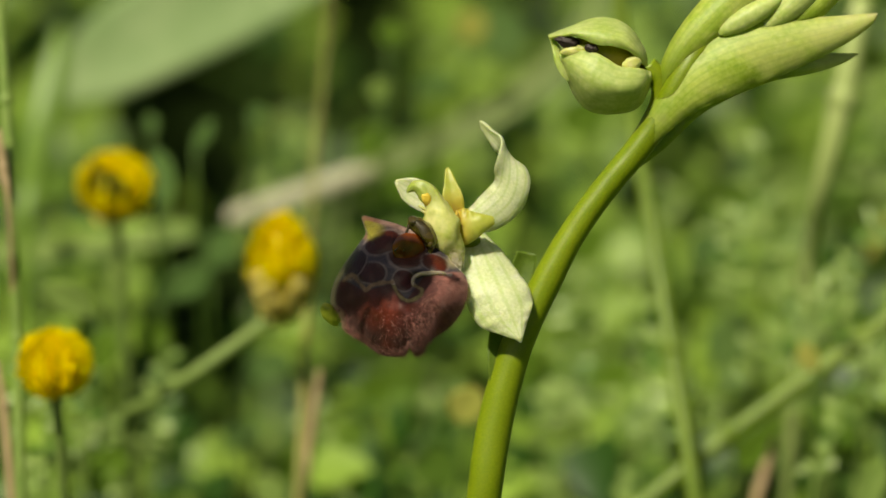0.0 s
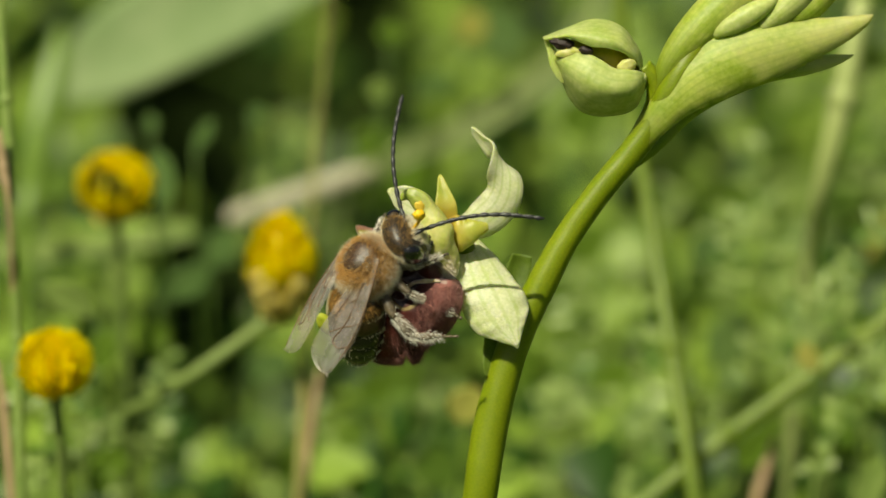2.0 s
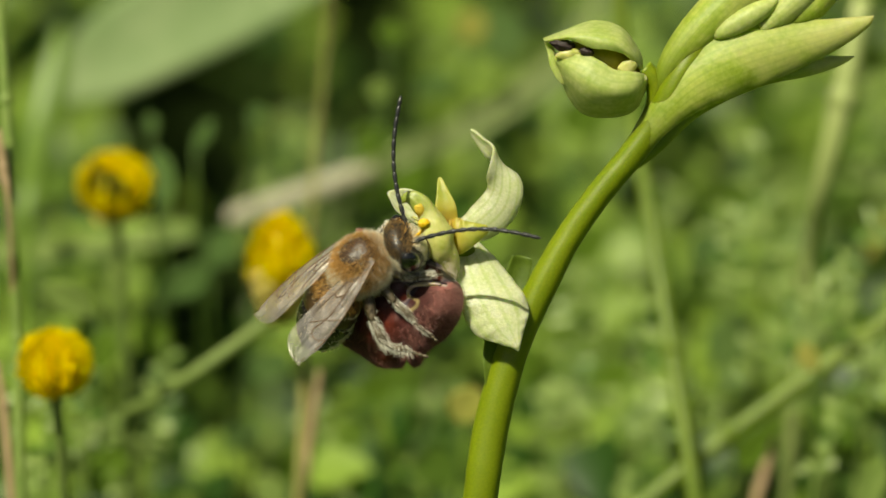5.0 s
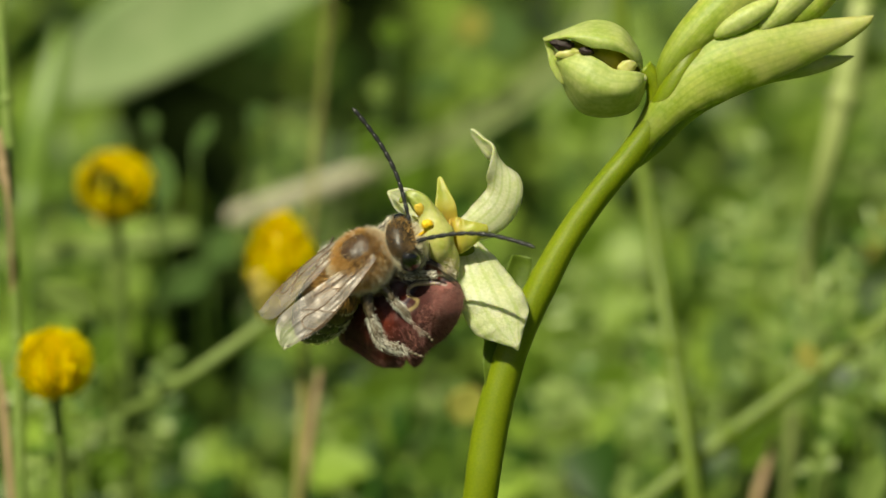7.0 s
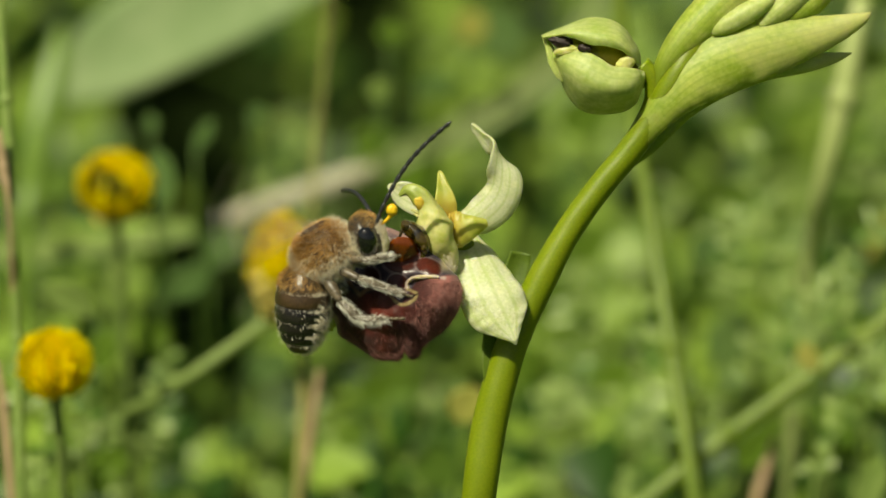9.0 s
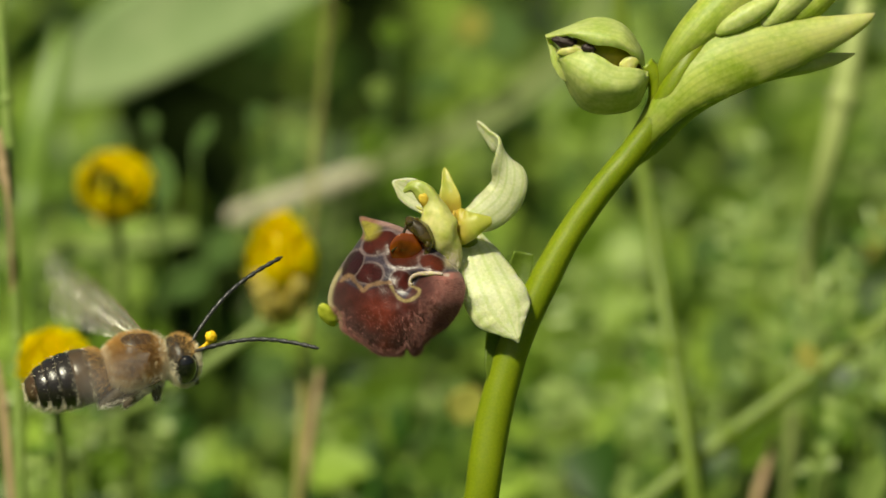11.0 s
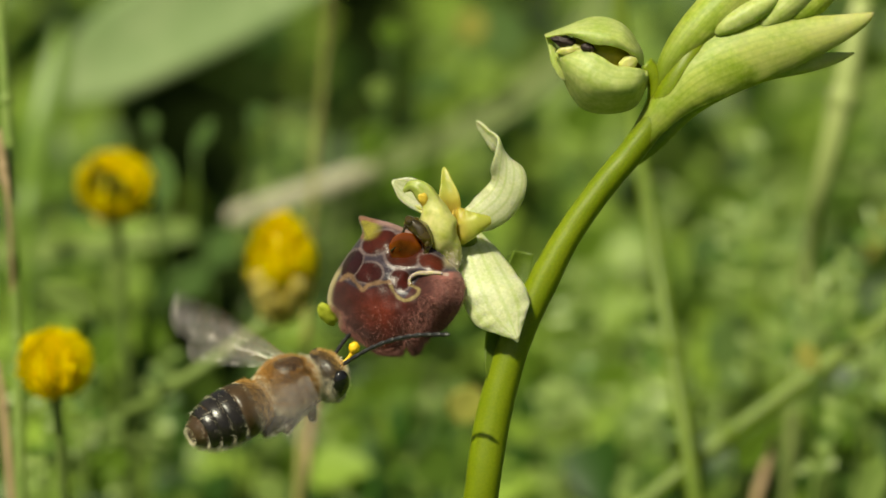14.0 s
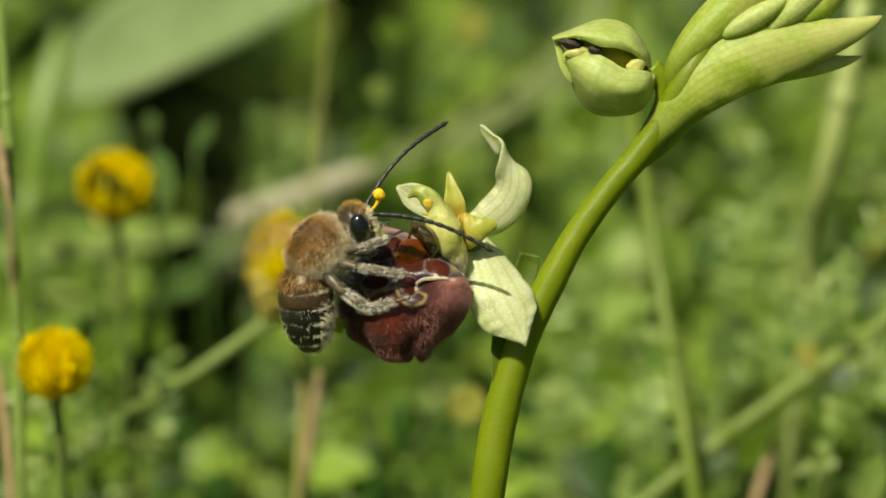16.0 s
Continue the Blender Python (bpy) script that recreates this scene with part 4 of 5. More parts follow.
def leaflet(bm, p, way, nrm, ln, wd, fold=0.25):
    """One leaflet: folded along its midrib, notched tip."""
    sd = way.cross(nrm).normalized()
    mid = [bm.verts.new(p + way * ln * f - nrm * ln * 0.10 * f * f) for f in (0, 0.4, 0.75, 0.96)]
    for s in (-1, 1):
        e = [bm.verts.new(p + way * ln * f + sd * s * wd * w + nrm * fold * wd * w - nrm * ln * 0.10 * f * f) for f, w in ((0.3, 0.6), (0.7, 1.0), (0.95, 0.6))]
        for q in ((mid[0], e[0], mid[1]), (mid[1], e[0], e[1], mid[2]), (mid[2], e[1], e[2], mid[3])):
            bm.faces.new(q if s > 0 else q[::-1])


# gaps between the clumps of the turf, where the soil painted near-black for shade shows: bearing from the lens (from,
# to) and the stretch of y
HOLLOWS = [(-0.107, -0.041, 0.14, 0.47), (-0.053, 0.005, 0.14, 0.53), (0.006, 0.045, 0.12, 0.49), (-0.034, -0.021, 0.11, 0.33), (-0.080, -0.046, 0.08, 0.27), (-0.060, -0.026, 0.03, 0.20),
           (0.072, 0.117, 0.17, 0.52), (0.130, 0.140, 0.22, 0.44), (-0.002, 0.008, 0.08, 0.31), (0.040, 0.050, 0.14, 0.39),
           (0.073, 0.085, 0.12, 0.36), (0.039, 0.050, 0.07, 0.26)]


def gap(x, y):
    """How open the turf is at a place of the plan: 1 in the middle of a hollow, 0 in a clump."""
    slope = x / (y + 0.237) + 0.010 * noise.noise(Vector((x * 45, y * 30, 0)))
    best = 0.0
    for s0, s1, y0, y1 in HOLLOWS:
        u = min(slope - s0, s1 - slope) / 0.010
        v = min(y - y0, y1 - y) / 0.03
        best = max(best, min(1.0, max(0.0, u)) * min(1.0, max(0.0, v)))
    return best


def turf(seed, plants, y0, y1, spread, high, size):
    """Clumps of three-lobed leaves with hollows between them, in which few low leaves stand."""
    rng = random.Random(seed)
    bm = bmesh.new()
    for k in range(plants):
        y = rng.uniform(y0, y1)
        x = rng.uniform(-1, 1) * (0.05 + spread * (y + 0.25))
        top = high * rng.uniform(0.35, 1.0)
        r = size * rng.uniform(0.8, 1.9)
        for q in range(rng.randrange(6, 15)):
            p = Vector((x + rng.gauss(0, r), y + rng.gauss(0, r), top - abs(rng.gauss(0, 0.010))))
            g, chance = gap(p.x, p.y), rng.random()
            up = Vector((rng.gauss(-0.1, 0.45), rng.gauss(-0.3, 0.45), 1)).normalized()
            a0, ln = rng.uniform(0, 6.28), size * rng.uniform(0.55, 1.3)
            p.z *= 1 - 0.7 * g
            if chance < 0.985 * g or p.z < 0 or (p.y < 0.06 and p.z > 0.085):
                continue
            for w in range(3):
                a = a0 + w * 2.1
                way = Vector((math.cos(a), math.sin(a), 0))
                way = (way - way.dot(up) * up + 0.25 * up).normalized()
                leaflet(bm, p, way, up, ln, ln * 0.42)
    return bm


tagged(part("clover_turf", turf(1, 760, 0.06, 0.30, 0.24, 0.094, 0.0060), M_LEAF), "dense small green clover leaves of the meadow", "clover", kind="stuff")
tagged(part("clover_turf", turf(2, 900, 0.24, 0.8, 0.20, 0.085, 0.0080), M_LEAF), "green clover leaves further off in the meadow", "clover", kind="stuff")
# unseen low turf, added to bounce green light up onto flower and bee
tagged(part("clover_turf", turf(7, 260, -0.24, 0.05, 0.45, 0.04, 0.010), M_LEAF), "low green clover leaves round the orchid's foot, out of view, added for bounce light", "clover", kind="stuff")


def grass(seed, count, y0, y1, spread, height):
    rng = random.Random(seed)
    bm = bmesh.new()
    for k in range(count):
        y = rng.uniform(y0, y1)
        x = rng.uniform(-1, 1) * (0.06 + spread * (y + 0.25))
        p = Vector((x, y, 0))
        if gap(x, y) > 0.2:
            continue
        a = rng.uniform(0, 6.28)
        lean = Vector((math.cos(a), math.sin(a), 0)) * rng.uniform(0.1, 0.9)
        h = height * rng.uniform(0.4, 1.1)
        sd = Vector((-math.sin(a), math.cos(a), 0))
        w = rng.uniform(0.0006, 0.0016)
        prev = None
        for i in range(6):
            f = i / 5
            c = p + Vector((0, 0, h * (f - 0.25 * f * f))) + lean * h * f * f
            ww = w * (1 - f ** 2) + 1e-5
            cur = (bm.verts.new(c - sd * ww), bm.verts.new(c + sd * ww))
            if prev:
                bm.faces.new((prev[0], prev[1], cur[1], cur[0]))
            prev = cur
    return bm


tagged(part("grass", grass(3, 900, 0.06, 0.9, 0.34, 0.11), M_GRASS), "thin green grass blades between the clover", "grass", kind="stuff")


def meadow(seed, plants, blades):
    """The same meadow to the sides, behind the lens and further off: larger leaves and blades, thinning out with distance."""
    rng = random.Random(seed)
    leaves, strips = bmesh.new(), bmesh.new()
    for k in range(plants + blades):
        a, r = rng.uniform(0, 6.28), 1.6 * rng.random() ** 0.6
        x, y = r * math.cos(a), r * math.sin(a) + 0.2
        if -0.3 < y < 0.85 and abs(x) < 0.10 + 0.24 * max(0.0, y + 0.25):
            continue
        if k < plants:
            top, size = rng.uniform(0.02, 0.055), rng.uniform(0.012, 0.02)
            for q in range(rng.randrange(4, 9)):
                p = Vector((x + rng.gauss(0, 0.03), y + rng.gauss(0, 0.03), top * rng.uniform(0.5, 1.1)))
                up = Vector((rng.gauss(0, 0.4), rng.gauss(0, 0.4), 1)).normalized()
                a0 = rng.uniform(0, 6.28)
                for w in range(3):
                    way = Vector((math.cos(a0 + w * 2.1), math.sin(a0 + w * 2.1), 0))
                    leaflet(leaves, p, (way - way.dot(up) * up + 0.2 * up).normalized(), up, size, size * 0.42)
        else:
            h, w = rng.uniform(0.06, 0.13), rng.uniform(0.0012, 0.0025)
            lean, sd = Vector((math.cos(a * 7), math.sin(a * 7), 0)) * rng.uniform(0.2, 0.8), Vector((-math.sin(a * 7), math.cos(a * 7), 0))
            prev = None
            for i in range(5):
                f = i / 4
                c = Vector((x, y, h * (f - 0.3 * f * f))) + lean * h * f * f
                cur = (strips.verts.new(c - sd * w * (1.02 - f)), strips.verts.new(c + sd * w * (1.02 - f)))
                if prev:
                    strips.faces.new((prev[0], prev[1], cur[1], cur[0]))
                prev = cur
    return leaves, strips


wide_leaves, wide_blades = meadow(12, 5000, 6000)
tagged(part("clover_turf", wide_leaves, M_LEAF), "green clover leaves of the meadow all round", "clover", kind="stuff")
tagged(part("grass", wide_blades, M_GRASS), "thin green grass blades of the meadow all round", "grass", kind="stuff")


# ---- plants that can be told apart behind the orchid ----
def to_ground(p, lean=0.0):
    return Vector((p.x + lean, p.y, -0.003))


def down(p, lean=0.0):
    """The way from a place down to the soil."""
    return [p.lerp(to_ground(p, lean), f) for f in (0.08, 0.25, 0.6, 1.0)]


def floret_mesh(mat):
    bm = bmesh.new()
    leaflet(bm, Vector((0, 0, 0)), Vector((0, 0.25, 1)).normalized(), Vector((0, 1, -0.25)).normalized(), 0.0019, 0.00062, -0.5)
    leaflet(bm, Vector((0, -0.0002, 0)), Vector((0, 0.05, 1)).normalized(), Vector((0, 1, -0.1)).normalized(), 0.0015, 0.0005, -0.6)
    me = bpy.data.meshes.new("floret")
    bm.to_mesh(me)
    bm.free()
    me.materials.append(mat)
    return me


FLORET = floret_mesh(M_YELLOW)
FADED = floret_mesh(M_FADED)
SPENT = floret_mesh(M_OLIVE)


def trefoil(x, y, d, wide, tall, label, faded=-2.0, olive=False, stalk=None, count=190, waist=0.0):
    """An egg-shaped head of overlapping florets; below `faded` they droop and turn tan; olive: a patch of spent florets; waist: how much the foot narrows."""
    c = spot(x, y, d)
    t = root("trefoil_flower", Matrix.Translation(c), label, "flower", "yellow trefoil flowers")
    rx, rz = wide * 0.04 * (1 + d / 255) * MM / 2, tall * 0.04 * (1 + d / 255) * MM / 2
    rng = random.Random(int(x))

    def girth(f):
        return (1 - 0.28 * max(0.0, f) ** 2) * (1 - waist * max(0.0, -f))
    part("core", blob(c, (rx * 0.80, rx * 0.80, rz * 0.86), None, 0.1, 2, 14, 10, shape=lambda p: (p.x * girth(p.z), p.y * girth(p.z), p.z)), M_YELLOW, t)
    for k in range(count):
        f = 1 - 2 * (k + 0.5) / count
        a = 2.399 * k + rng.uniform(-0.25, 0.25)
        n = Vector((math.sqrt(1 - f * f) * math.cos(a), math.sqrt(1 - f * f) * math.sin(a), f))
        g = girth(f)
        p = Vector((n.x * rx * 0.8 * g, n.y * rx * 0.8 * g, n.z * rz * 0.8))
        old = f + rng.uniform(-0.22, 0.22) < faded
        tilt = (0.75 * n + Vector((rng.uniform(-0.15, 0.15), rng.uniform(-0.15, 0.15), -0.9 if old else 0.9))).normalized()
        m = tilt.to_track_quat("Z", "Y").to_matrix().to_4x4()
        spent = olive and n.y < -0.1 and -0.1 < n.z < 0.75 and -0.75 < n.x < 0.55 and rng.random() < 0.85
        shared("floret", SPENT if spent else FADED if old else FLORET, t, Matrix.Translation(p - tilt * 0.0006) @ m @ Matrix.Rotation(a * 3, 4, "Z") @ Matrix.Diagonal((0.85, 0.85, rng.uniform(0.75, 1.05), 1)))
    foot = c - Vector((0, 0, rz * 0.8))
    way = [foot] + (stalk or [])
    way += down(way[-1], 0.004)
    part("stalk", tube([(p, 0.00045 if stalk is None else 0.0006) for p in way], 40, 8), M_DULL, t, "thin green stalk")
    return t


trefoil(97, 650, 30, 126, 126, "bright yellow trefoil flower head on a thin stalk")
trefoil(204, 332, 62, 140, 116, "yellow trefoil flower head with a spent olive patch", faded=-0.75, olive=True)
trefoil(498, 474, 52, 122, 216, "yellow trefoil flower head withering to tan below", faded=-0.12, stalk=[spot(468, 572, 53), spot(425, 605, 53), spot(340, 664, 53), spot(255, 718, 56), spot(215, 747, 62)], count=230, waist=0.25)


def plant_blade(name, rows, side, mat, label, category, cup=0.2, thick=0.0004, group=""):
    top = spot(*rows[0][:3])
    t = root(name, Matrix.Translation(to_ground(spot(*rows[-1][:3]))), label, category, group)
    part("blade", blade([(spot(x, y, d), w * MM) for x, y, d, w in rows], side, cup, thick, 36, 8, ruffle=0.0 if name == "plantain_leaf" else 0.08), mat, t)
    if name == "plantain_leaf":
        part("midrib", tube([(spot(x, y, d + 0.3), min(0.5, 0.12 * w) * MM) for x, y, d, w in rows[1:-2]], 24, 6), M_PALELEAF, t, "raised pale midrib")
    if name == "grass_tuft":
        part("midrib", tube([(spot(x, y, d - 0.5), max(0.08, 0.14 * w) * MM) for x, y, d, w in rows[1:-1]], 24, 6), M_PALESTALK, t)
    return t


plant_blade("plantain_leaf", [(700, -150, 104, 0.6), (650, -110, 107, 1.8), (560, -62, 110, 3.4), (430, -10, 114, 4.8), (290, 50, 118, 5.2), (180, 110, 121, 4.4), (120, 150, 124, 2.4), (80, 200, 130, 0.8), (60, 500, 140, 0.5), (50, 1500, 150, 0.5)], UP, M_PLANTAIN, "broad pale green plantain leaf slanting across the turf", "leaf", 0.15, 0.0006)
plant_blade("plantain_leaf", [(110, 40, 112, 0.3), (95, 110, 110, 1.4), (75, 210, 108, 1.7), (55, 330, 107, 1.2), (45, 500, 106, 0.6), (40, 1400, 110, 0.5)], RIGHT, M_BROAD, "narrow pale green plantain leaf standing upright", "leaf", 0.2, 0.0006)
plant_blade("straw", [(400, 389, 110, 0.25), (420, 382, 110, 1.0), (480, 363, 110, 1.15), (560, 335, 111, 1.15), (640, 305, 112, 0.95), (665, 297, 115, 0.5), (690, 300, 190, 0.2)], UP, M_STRAW, "dry pale straw lying across the turf", "straw", 0.3)
plant_blade("grass_tuft", [(1090, -60, 116, 0.6), (1000, 90, 114, 1.3), (920, 165, 112, 1.6), (800, 238, 110, 1.5), (690, 290, 108, 1.1), (600, 420, 120, 0.4), (560, 1200, 140, 0.4)], UP, M_PALEBLADE, "broad pale green grass blade arching across the turf", "grass", 0.3)
plant_blade("grass_tuft", [(352, 404, 110, 0.15), (318, 411, 110, 1.0), (200, 428, 112, 1.2), (70, 446, 115, 1.1), (-60, 470, 117, 1.0), (-120, 700, 120, 1.0), (-130, 1400, 125, 1.0)], UP, M_STALK, "pale grass blade lying sideways in the turf", "grass", 0.3)


def stalk_thing(name, rows, mat, label, category="stalk", group=""):
    pts = [(spot(x, y, d), r * MM) for x, y, d, r in rows]
    pts += [(p, pts[-1][1]) for p in down(pts[-1][0])]
    t = root(name, Matrix.Translation(pts[-1][0]), label, category, group)
    part("stem", tube(pts, 50, 10, wobble=0.1), mat, t)
    for i in range(1, len(rows) - 1, 2):
        part("node", blob(pts[i][0], (pts[i][1] * 1.2, pts[i][1] * 1.2, pts[i][1] * 1.6), None, 0.1, 2, 12, 8), mat, t)
    return t


stalk_thing("grass_stalk", [(588, -60, 84, 0.2), (572, 130, 80, 0.22), (556, 300, 76, 0.24), (546, 500, 68, 0.26), (536, 700, 57, 0.36), (526, 920, 52, 0.4)], M_TAN, "tan dry grass stalk standing behind the flower")
stalk_thing("grass_stalk", [(-5, -40, 30, 0.45), (10, 180, 30, 0.5), (22, 380, 30, 0.45), (30, 600, 31, 0.4), (36, 900, 31, 0.4)], M_STALK, "thin green grass stalk with a pinkish sheath")
stalk_thing("green_stem", [(1095, -40, 60, 0.6), (1112, 150, 60, 0.65), (1150, 380, 58, 0.7), (1188, 620, 54, 0.7), (1232, 910, 50, 0.65)], M_BRIGHT, "slender yellow-green stem behind the orchid")
stalk_thing("grass_stalk", [(1526, 0, 62, 0.9), (1491, 180, 62, 1.15), (1456, 330, 64, 0.95), (1430, 480, 70, 0.6), (1390, 900, 80, 0.5)], M_PALESTALK, "pale straw-green stalk behind the bract")
stalk_thing("green_stem", [(1640, 515, 60, 0.75), (1520, 605, 59, 0.85), (1400, 690, 58, 0.85), (1290, 770, 57, 0.8), (1150, 880, 56, 0.75), (1050, 960, 55, 0.7)], M_BRIGHT, "yellow-green stem slanting through the clover")

stalk_thing("grass_stalk", [(1372, 770, 60, 0.2), (1355, 830, 60, 0.45), (1335, 910, 60, 0.5)], M_PINK, "pinkish grass stalk low in the turf")
stalk_thing("grass_stalk", [(566, 655, 54, 0.2), (556, 720, 54, 0.36), (545, 800, 54, 0.36), (536, 910, 54, 0.36)], M_PINK, "pinkish dry stalk beside the tan one")
stalk_thing("grass_stalk", [(-6, 640, 34, 0.2), (6, 720, 34, 0.35), (22, 900, 34, 0.35)], M_PINK, "pinkish dry stalk at the edge of the turf")
stalk_thing("grass_stalk", [(-4, 230, 28, 0.3), (6, 300, 28, 0.36), (16, 375, 28, 0.2)], M_PINK, "pinkish sheath on a grass stalk")


def broad_leaf(x, y, d, ln, wd, turn, mat, label):
    """One rounded leaf on a thin petiole; turn: its direction in degrees, 90 up."""
    k = 0.04 * (1 + d / 255) * MM
    c = spot(x, y, d)
    way = (math.cos(radians(turn)) * RIGHT + math.sin(radians(turn)) * UP - 0.25 * AWAY).normalized()
    side = way.cross(-AWAY - 0.35 * UP).normalized()
    a, b = c - way * ln * k / 2, c + way * ln * k / 2
    t = root("leaf", Matrix.Translation(to_ground(a)), label, "leaf", "leaves in the turf")
    rows = [(a, 0.0002), (a.lerp(b, 0.2), wd * k * 0.36), (a.lerp(b, 0.5), wd * k * 0.5), (a.lerp(b, 0.8), wd * k * 0.38), (b, 0.0002)]
    part("blade", blade(rows, side, 0.2, 0.0003, 16, 8, ruffle=0.1, seed=x), mat, t)
    part("petiole", tube([(a, 0.0002), (a.lerp(to_ground(a), 0.35) + 0.006 * AWAY, 0.0002), (to_ground(a) + Vector((0, 0.01, 0)), 0.00025)], 12, 6), M_PETIOLE, t)


for x, y, d, ln, wd, turn, tone_, label in (
        (125, 530, 60, 105, 62, 150, 1, "pale green oval leaf"), (700, 300, 112, 190, 135, 20, 0, "bright green rounded leaf"), (655, 250, 120, 70, 60, 40, 0, "bright green rounded leaf"),
        (500, 250, 115, 34, 28, 30, 3, "bright green rounded leaf"), (826, 716, 56, 74, 70, 60, 2, "yellowish green leaf"), (1100, 775, 90, 40, 36, 80, 1, "pale green oval leaf"),
        (940, 660, 120, 130, 90, 120, 0, "bright green rounded leaf"), (1050, 590, 130, 120, 100, 30, 0, "bright green rounded leaf"), (1320, 360, 150, 150, 100, 10, 0, "bright green rounded leaf"),
        (1400, 175, 130, 110, 90, 60, 0, "bright green rounded leaf"), (650, 800, 110, 90, 60, 70, 0, "bright green rounded leaf"), (500, 860, 90, 70, 50, 40, 0, "bright green rounded leaf"),
        (1430, 660, 80, 120, 40, 120, 1, "pale green oval leaf"), (1550, 420, 70, 110, 34, 65, 2, "yellowish green leaf"), (60, 850, 50, 90, 60, 80, 1, "pale green oval leaf"), (190, 830, 60, 110, 70, 60, 0, "bright green rounded leaf"),
        (210, 500, 80, 120, 46, 85, 1, "pale green oval leaf"), (1240, 560, 120, 120, 80, 160, 0, "bright green rounded leaf"), (1040, 430, 140, 100, 80, 45, 0, "bright green rounded leaf"), (780, 620, 150, 120, 90, 10, 0, "bright green rounded leaf"),
        (690, 58, 100, 40, 46, 80, 0, "bright green rounded leaf"), (672, 160, 95, 38, 40, 90, 1, "bright green rounded leaf"), (834, 46, 105, 60, 60, 70, 2, "yellowish green leaf"),
        (775, 150, 110, 70, 44, 10, 3, "grey-green rounded leaf"), (890, 60, 130, 110, 90, 120, 3, "grey-green rounded leaf"), (1030, 205, 110, 90, 80, 30, 0, "bright green rounded leaf"),
        (360, 240, 80, 66, 26, 60, 3, "grey-green rounded leaf"), (268, 220, 85, 34, 26, 90, 3, "grey-green rounded leaf"), (288, 316, 70, 100, 50, 95, 3, "grey-green rounded leaf"), (455, 205, 100, 36, 34, 60, 3, "bright green rounded leaf"),
        (1250, 440, 90, 66, 66, 40, 3, "grey-green rounded leaf"), (1245, 712, 60, 36, 34, 60, 1, "pale green oval leaf"), (1400, 478, 80, 84, 44, 85, 1, "pale green oval leaf"), (1430, 632, 52, 56, 40, 120, 2, "yellowish green leaf"),
        (1000, 545, 120, 130, 110, 20, 0, "bright green rounded leaf"), (1290, 600, 90, 120, 80, 70, 3, "grey-green rounded leaf"), (1480, 760, 60, 120, 60, 110, 0, "bright green rounded leaf"),
        (1340, 790, 66, 110, 70, 50, 0, "bright green rounded leaf"), (1200, 620, 100, 100, 80, 140, 1, "pale green oval leaf"), (1540, 860, 55, 110, 60, 70, 1, "pale green oval leaf"), (950, 840, 100, 130, 90, 80, 0, "bright green rounded leaf"),
        (720, 760, 100, 110, 90, 40, 3, "grey-green rounded leaf"), (330, 500, 80, 110, 60, 30, 3, "grey-green rounded leaf"), (270, 590, 70, 90, 60, 120, 0, "bright green rounded leaf"),
        (390, 440, 95, 80, 60, 60, 3, "grey-green rounded leaf"), (180, 620, 60, 90, 50, 70, 0, "bright green rounded leaf"), (470, 650, 80, 100, 60, 20, 3, "grey-green rounded leaf"), (430, 770, 95, 80, 56, 40, 3, "grey-green rounded leaf"),
        (540, 830, 85, 130, 90, 60, 0, "bright green rounded leaf"), (625, 800, 92, 110, 90, 100, 0, "bright green rounded leaf"), (680, 690, 110, 120, 90, 30, 0, "bright green rounded leaf"), (480, 870, 80, 80, 60, 120, 1, "pale green oval leaf"),
        (1400, 330, 125, 110, 90, 15, 1, "pale green oval leaf"), (1395, 160, 120, 70, 66, 60, 1, "pale green oval leaf"), (1090, 680, 110, 110, 90, 100, 0, "bright green rounded leaf")):
    broad_leaf(x, y, d, ln, wd, turn, (M_BROAD, M_PALELEAF, M_YELLEAF, M_GREYLEAF)[tone_], label + " in the turf")


def vetch(x, y, d, length, turn, bend, label):
    """A sprig of vetch: a bent stalk with pairs of narrow leaflets."""
    k = 0.04 * (1 + d / 255) * MM
    t = root("vetch_sprig", Matrix.Translation(to_ground(spot(x, y, d))), label, "vetch", "vetch sprigs in the turf")
    pts = []
    for i in range(9):
        f = i / 8
        a = radians(turn + bend * f)
        step = (math.cos(a) * RIGHT + math.sin(a) * UP) * length * k / 8
        pts.append(spot(x, y, d) if not pts else pts[-1] + step)
    part("stem", tube([(p, 0.0002) for p in down(pts[0])[::-1]] + [(p, 0.00022 * (1 - 0.06 * i)) for i, p in enumerate(pts)], 30, 6), M_STALK, t)
    rng = random.Random(int(x))
    bm = bmesh.new()
    for i in range(1, 9):
        way = (pts[i] - pts[i - 1]).normalized()
        for s in (-1, 1):
            for half in (0, 0.5):
                if rng.random() < 0.25:
                    continue
                nrm = (-AWAY + 0.6 * UP + Vector((rng.gauss(0, 0.6), rng.gauss(0, 0.6), rng.gauss(0, 0.6)))).normalized()
                sd = way.cross(nrm).normalized() * s
                leaflet(bm, pts[i - 1].lerp(pts[i], half + rng.uniform(-0.3, 0.3)), (sd + rng.uniform(-0.1, 1.1) * way - rng.uniform(0, 0.5) * UP).normalized(), nrm, length * k * rng.uniform(0.11, 0.25), length * k * rng.uniform(0.03, 0.055))
    tagged(part("foliage", bm, M_VETCH, t), kind="stuff")


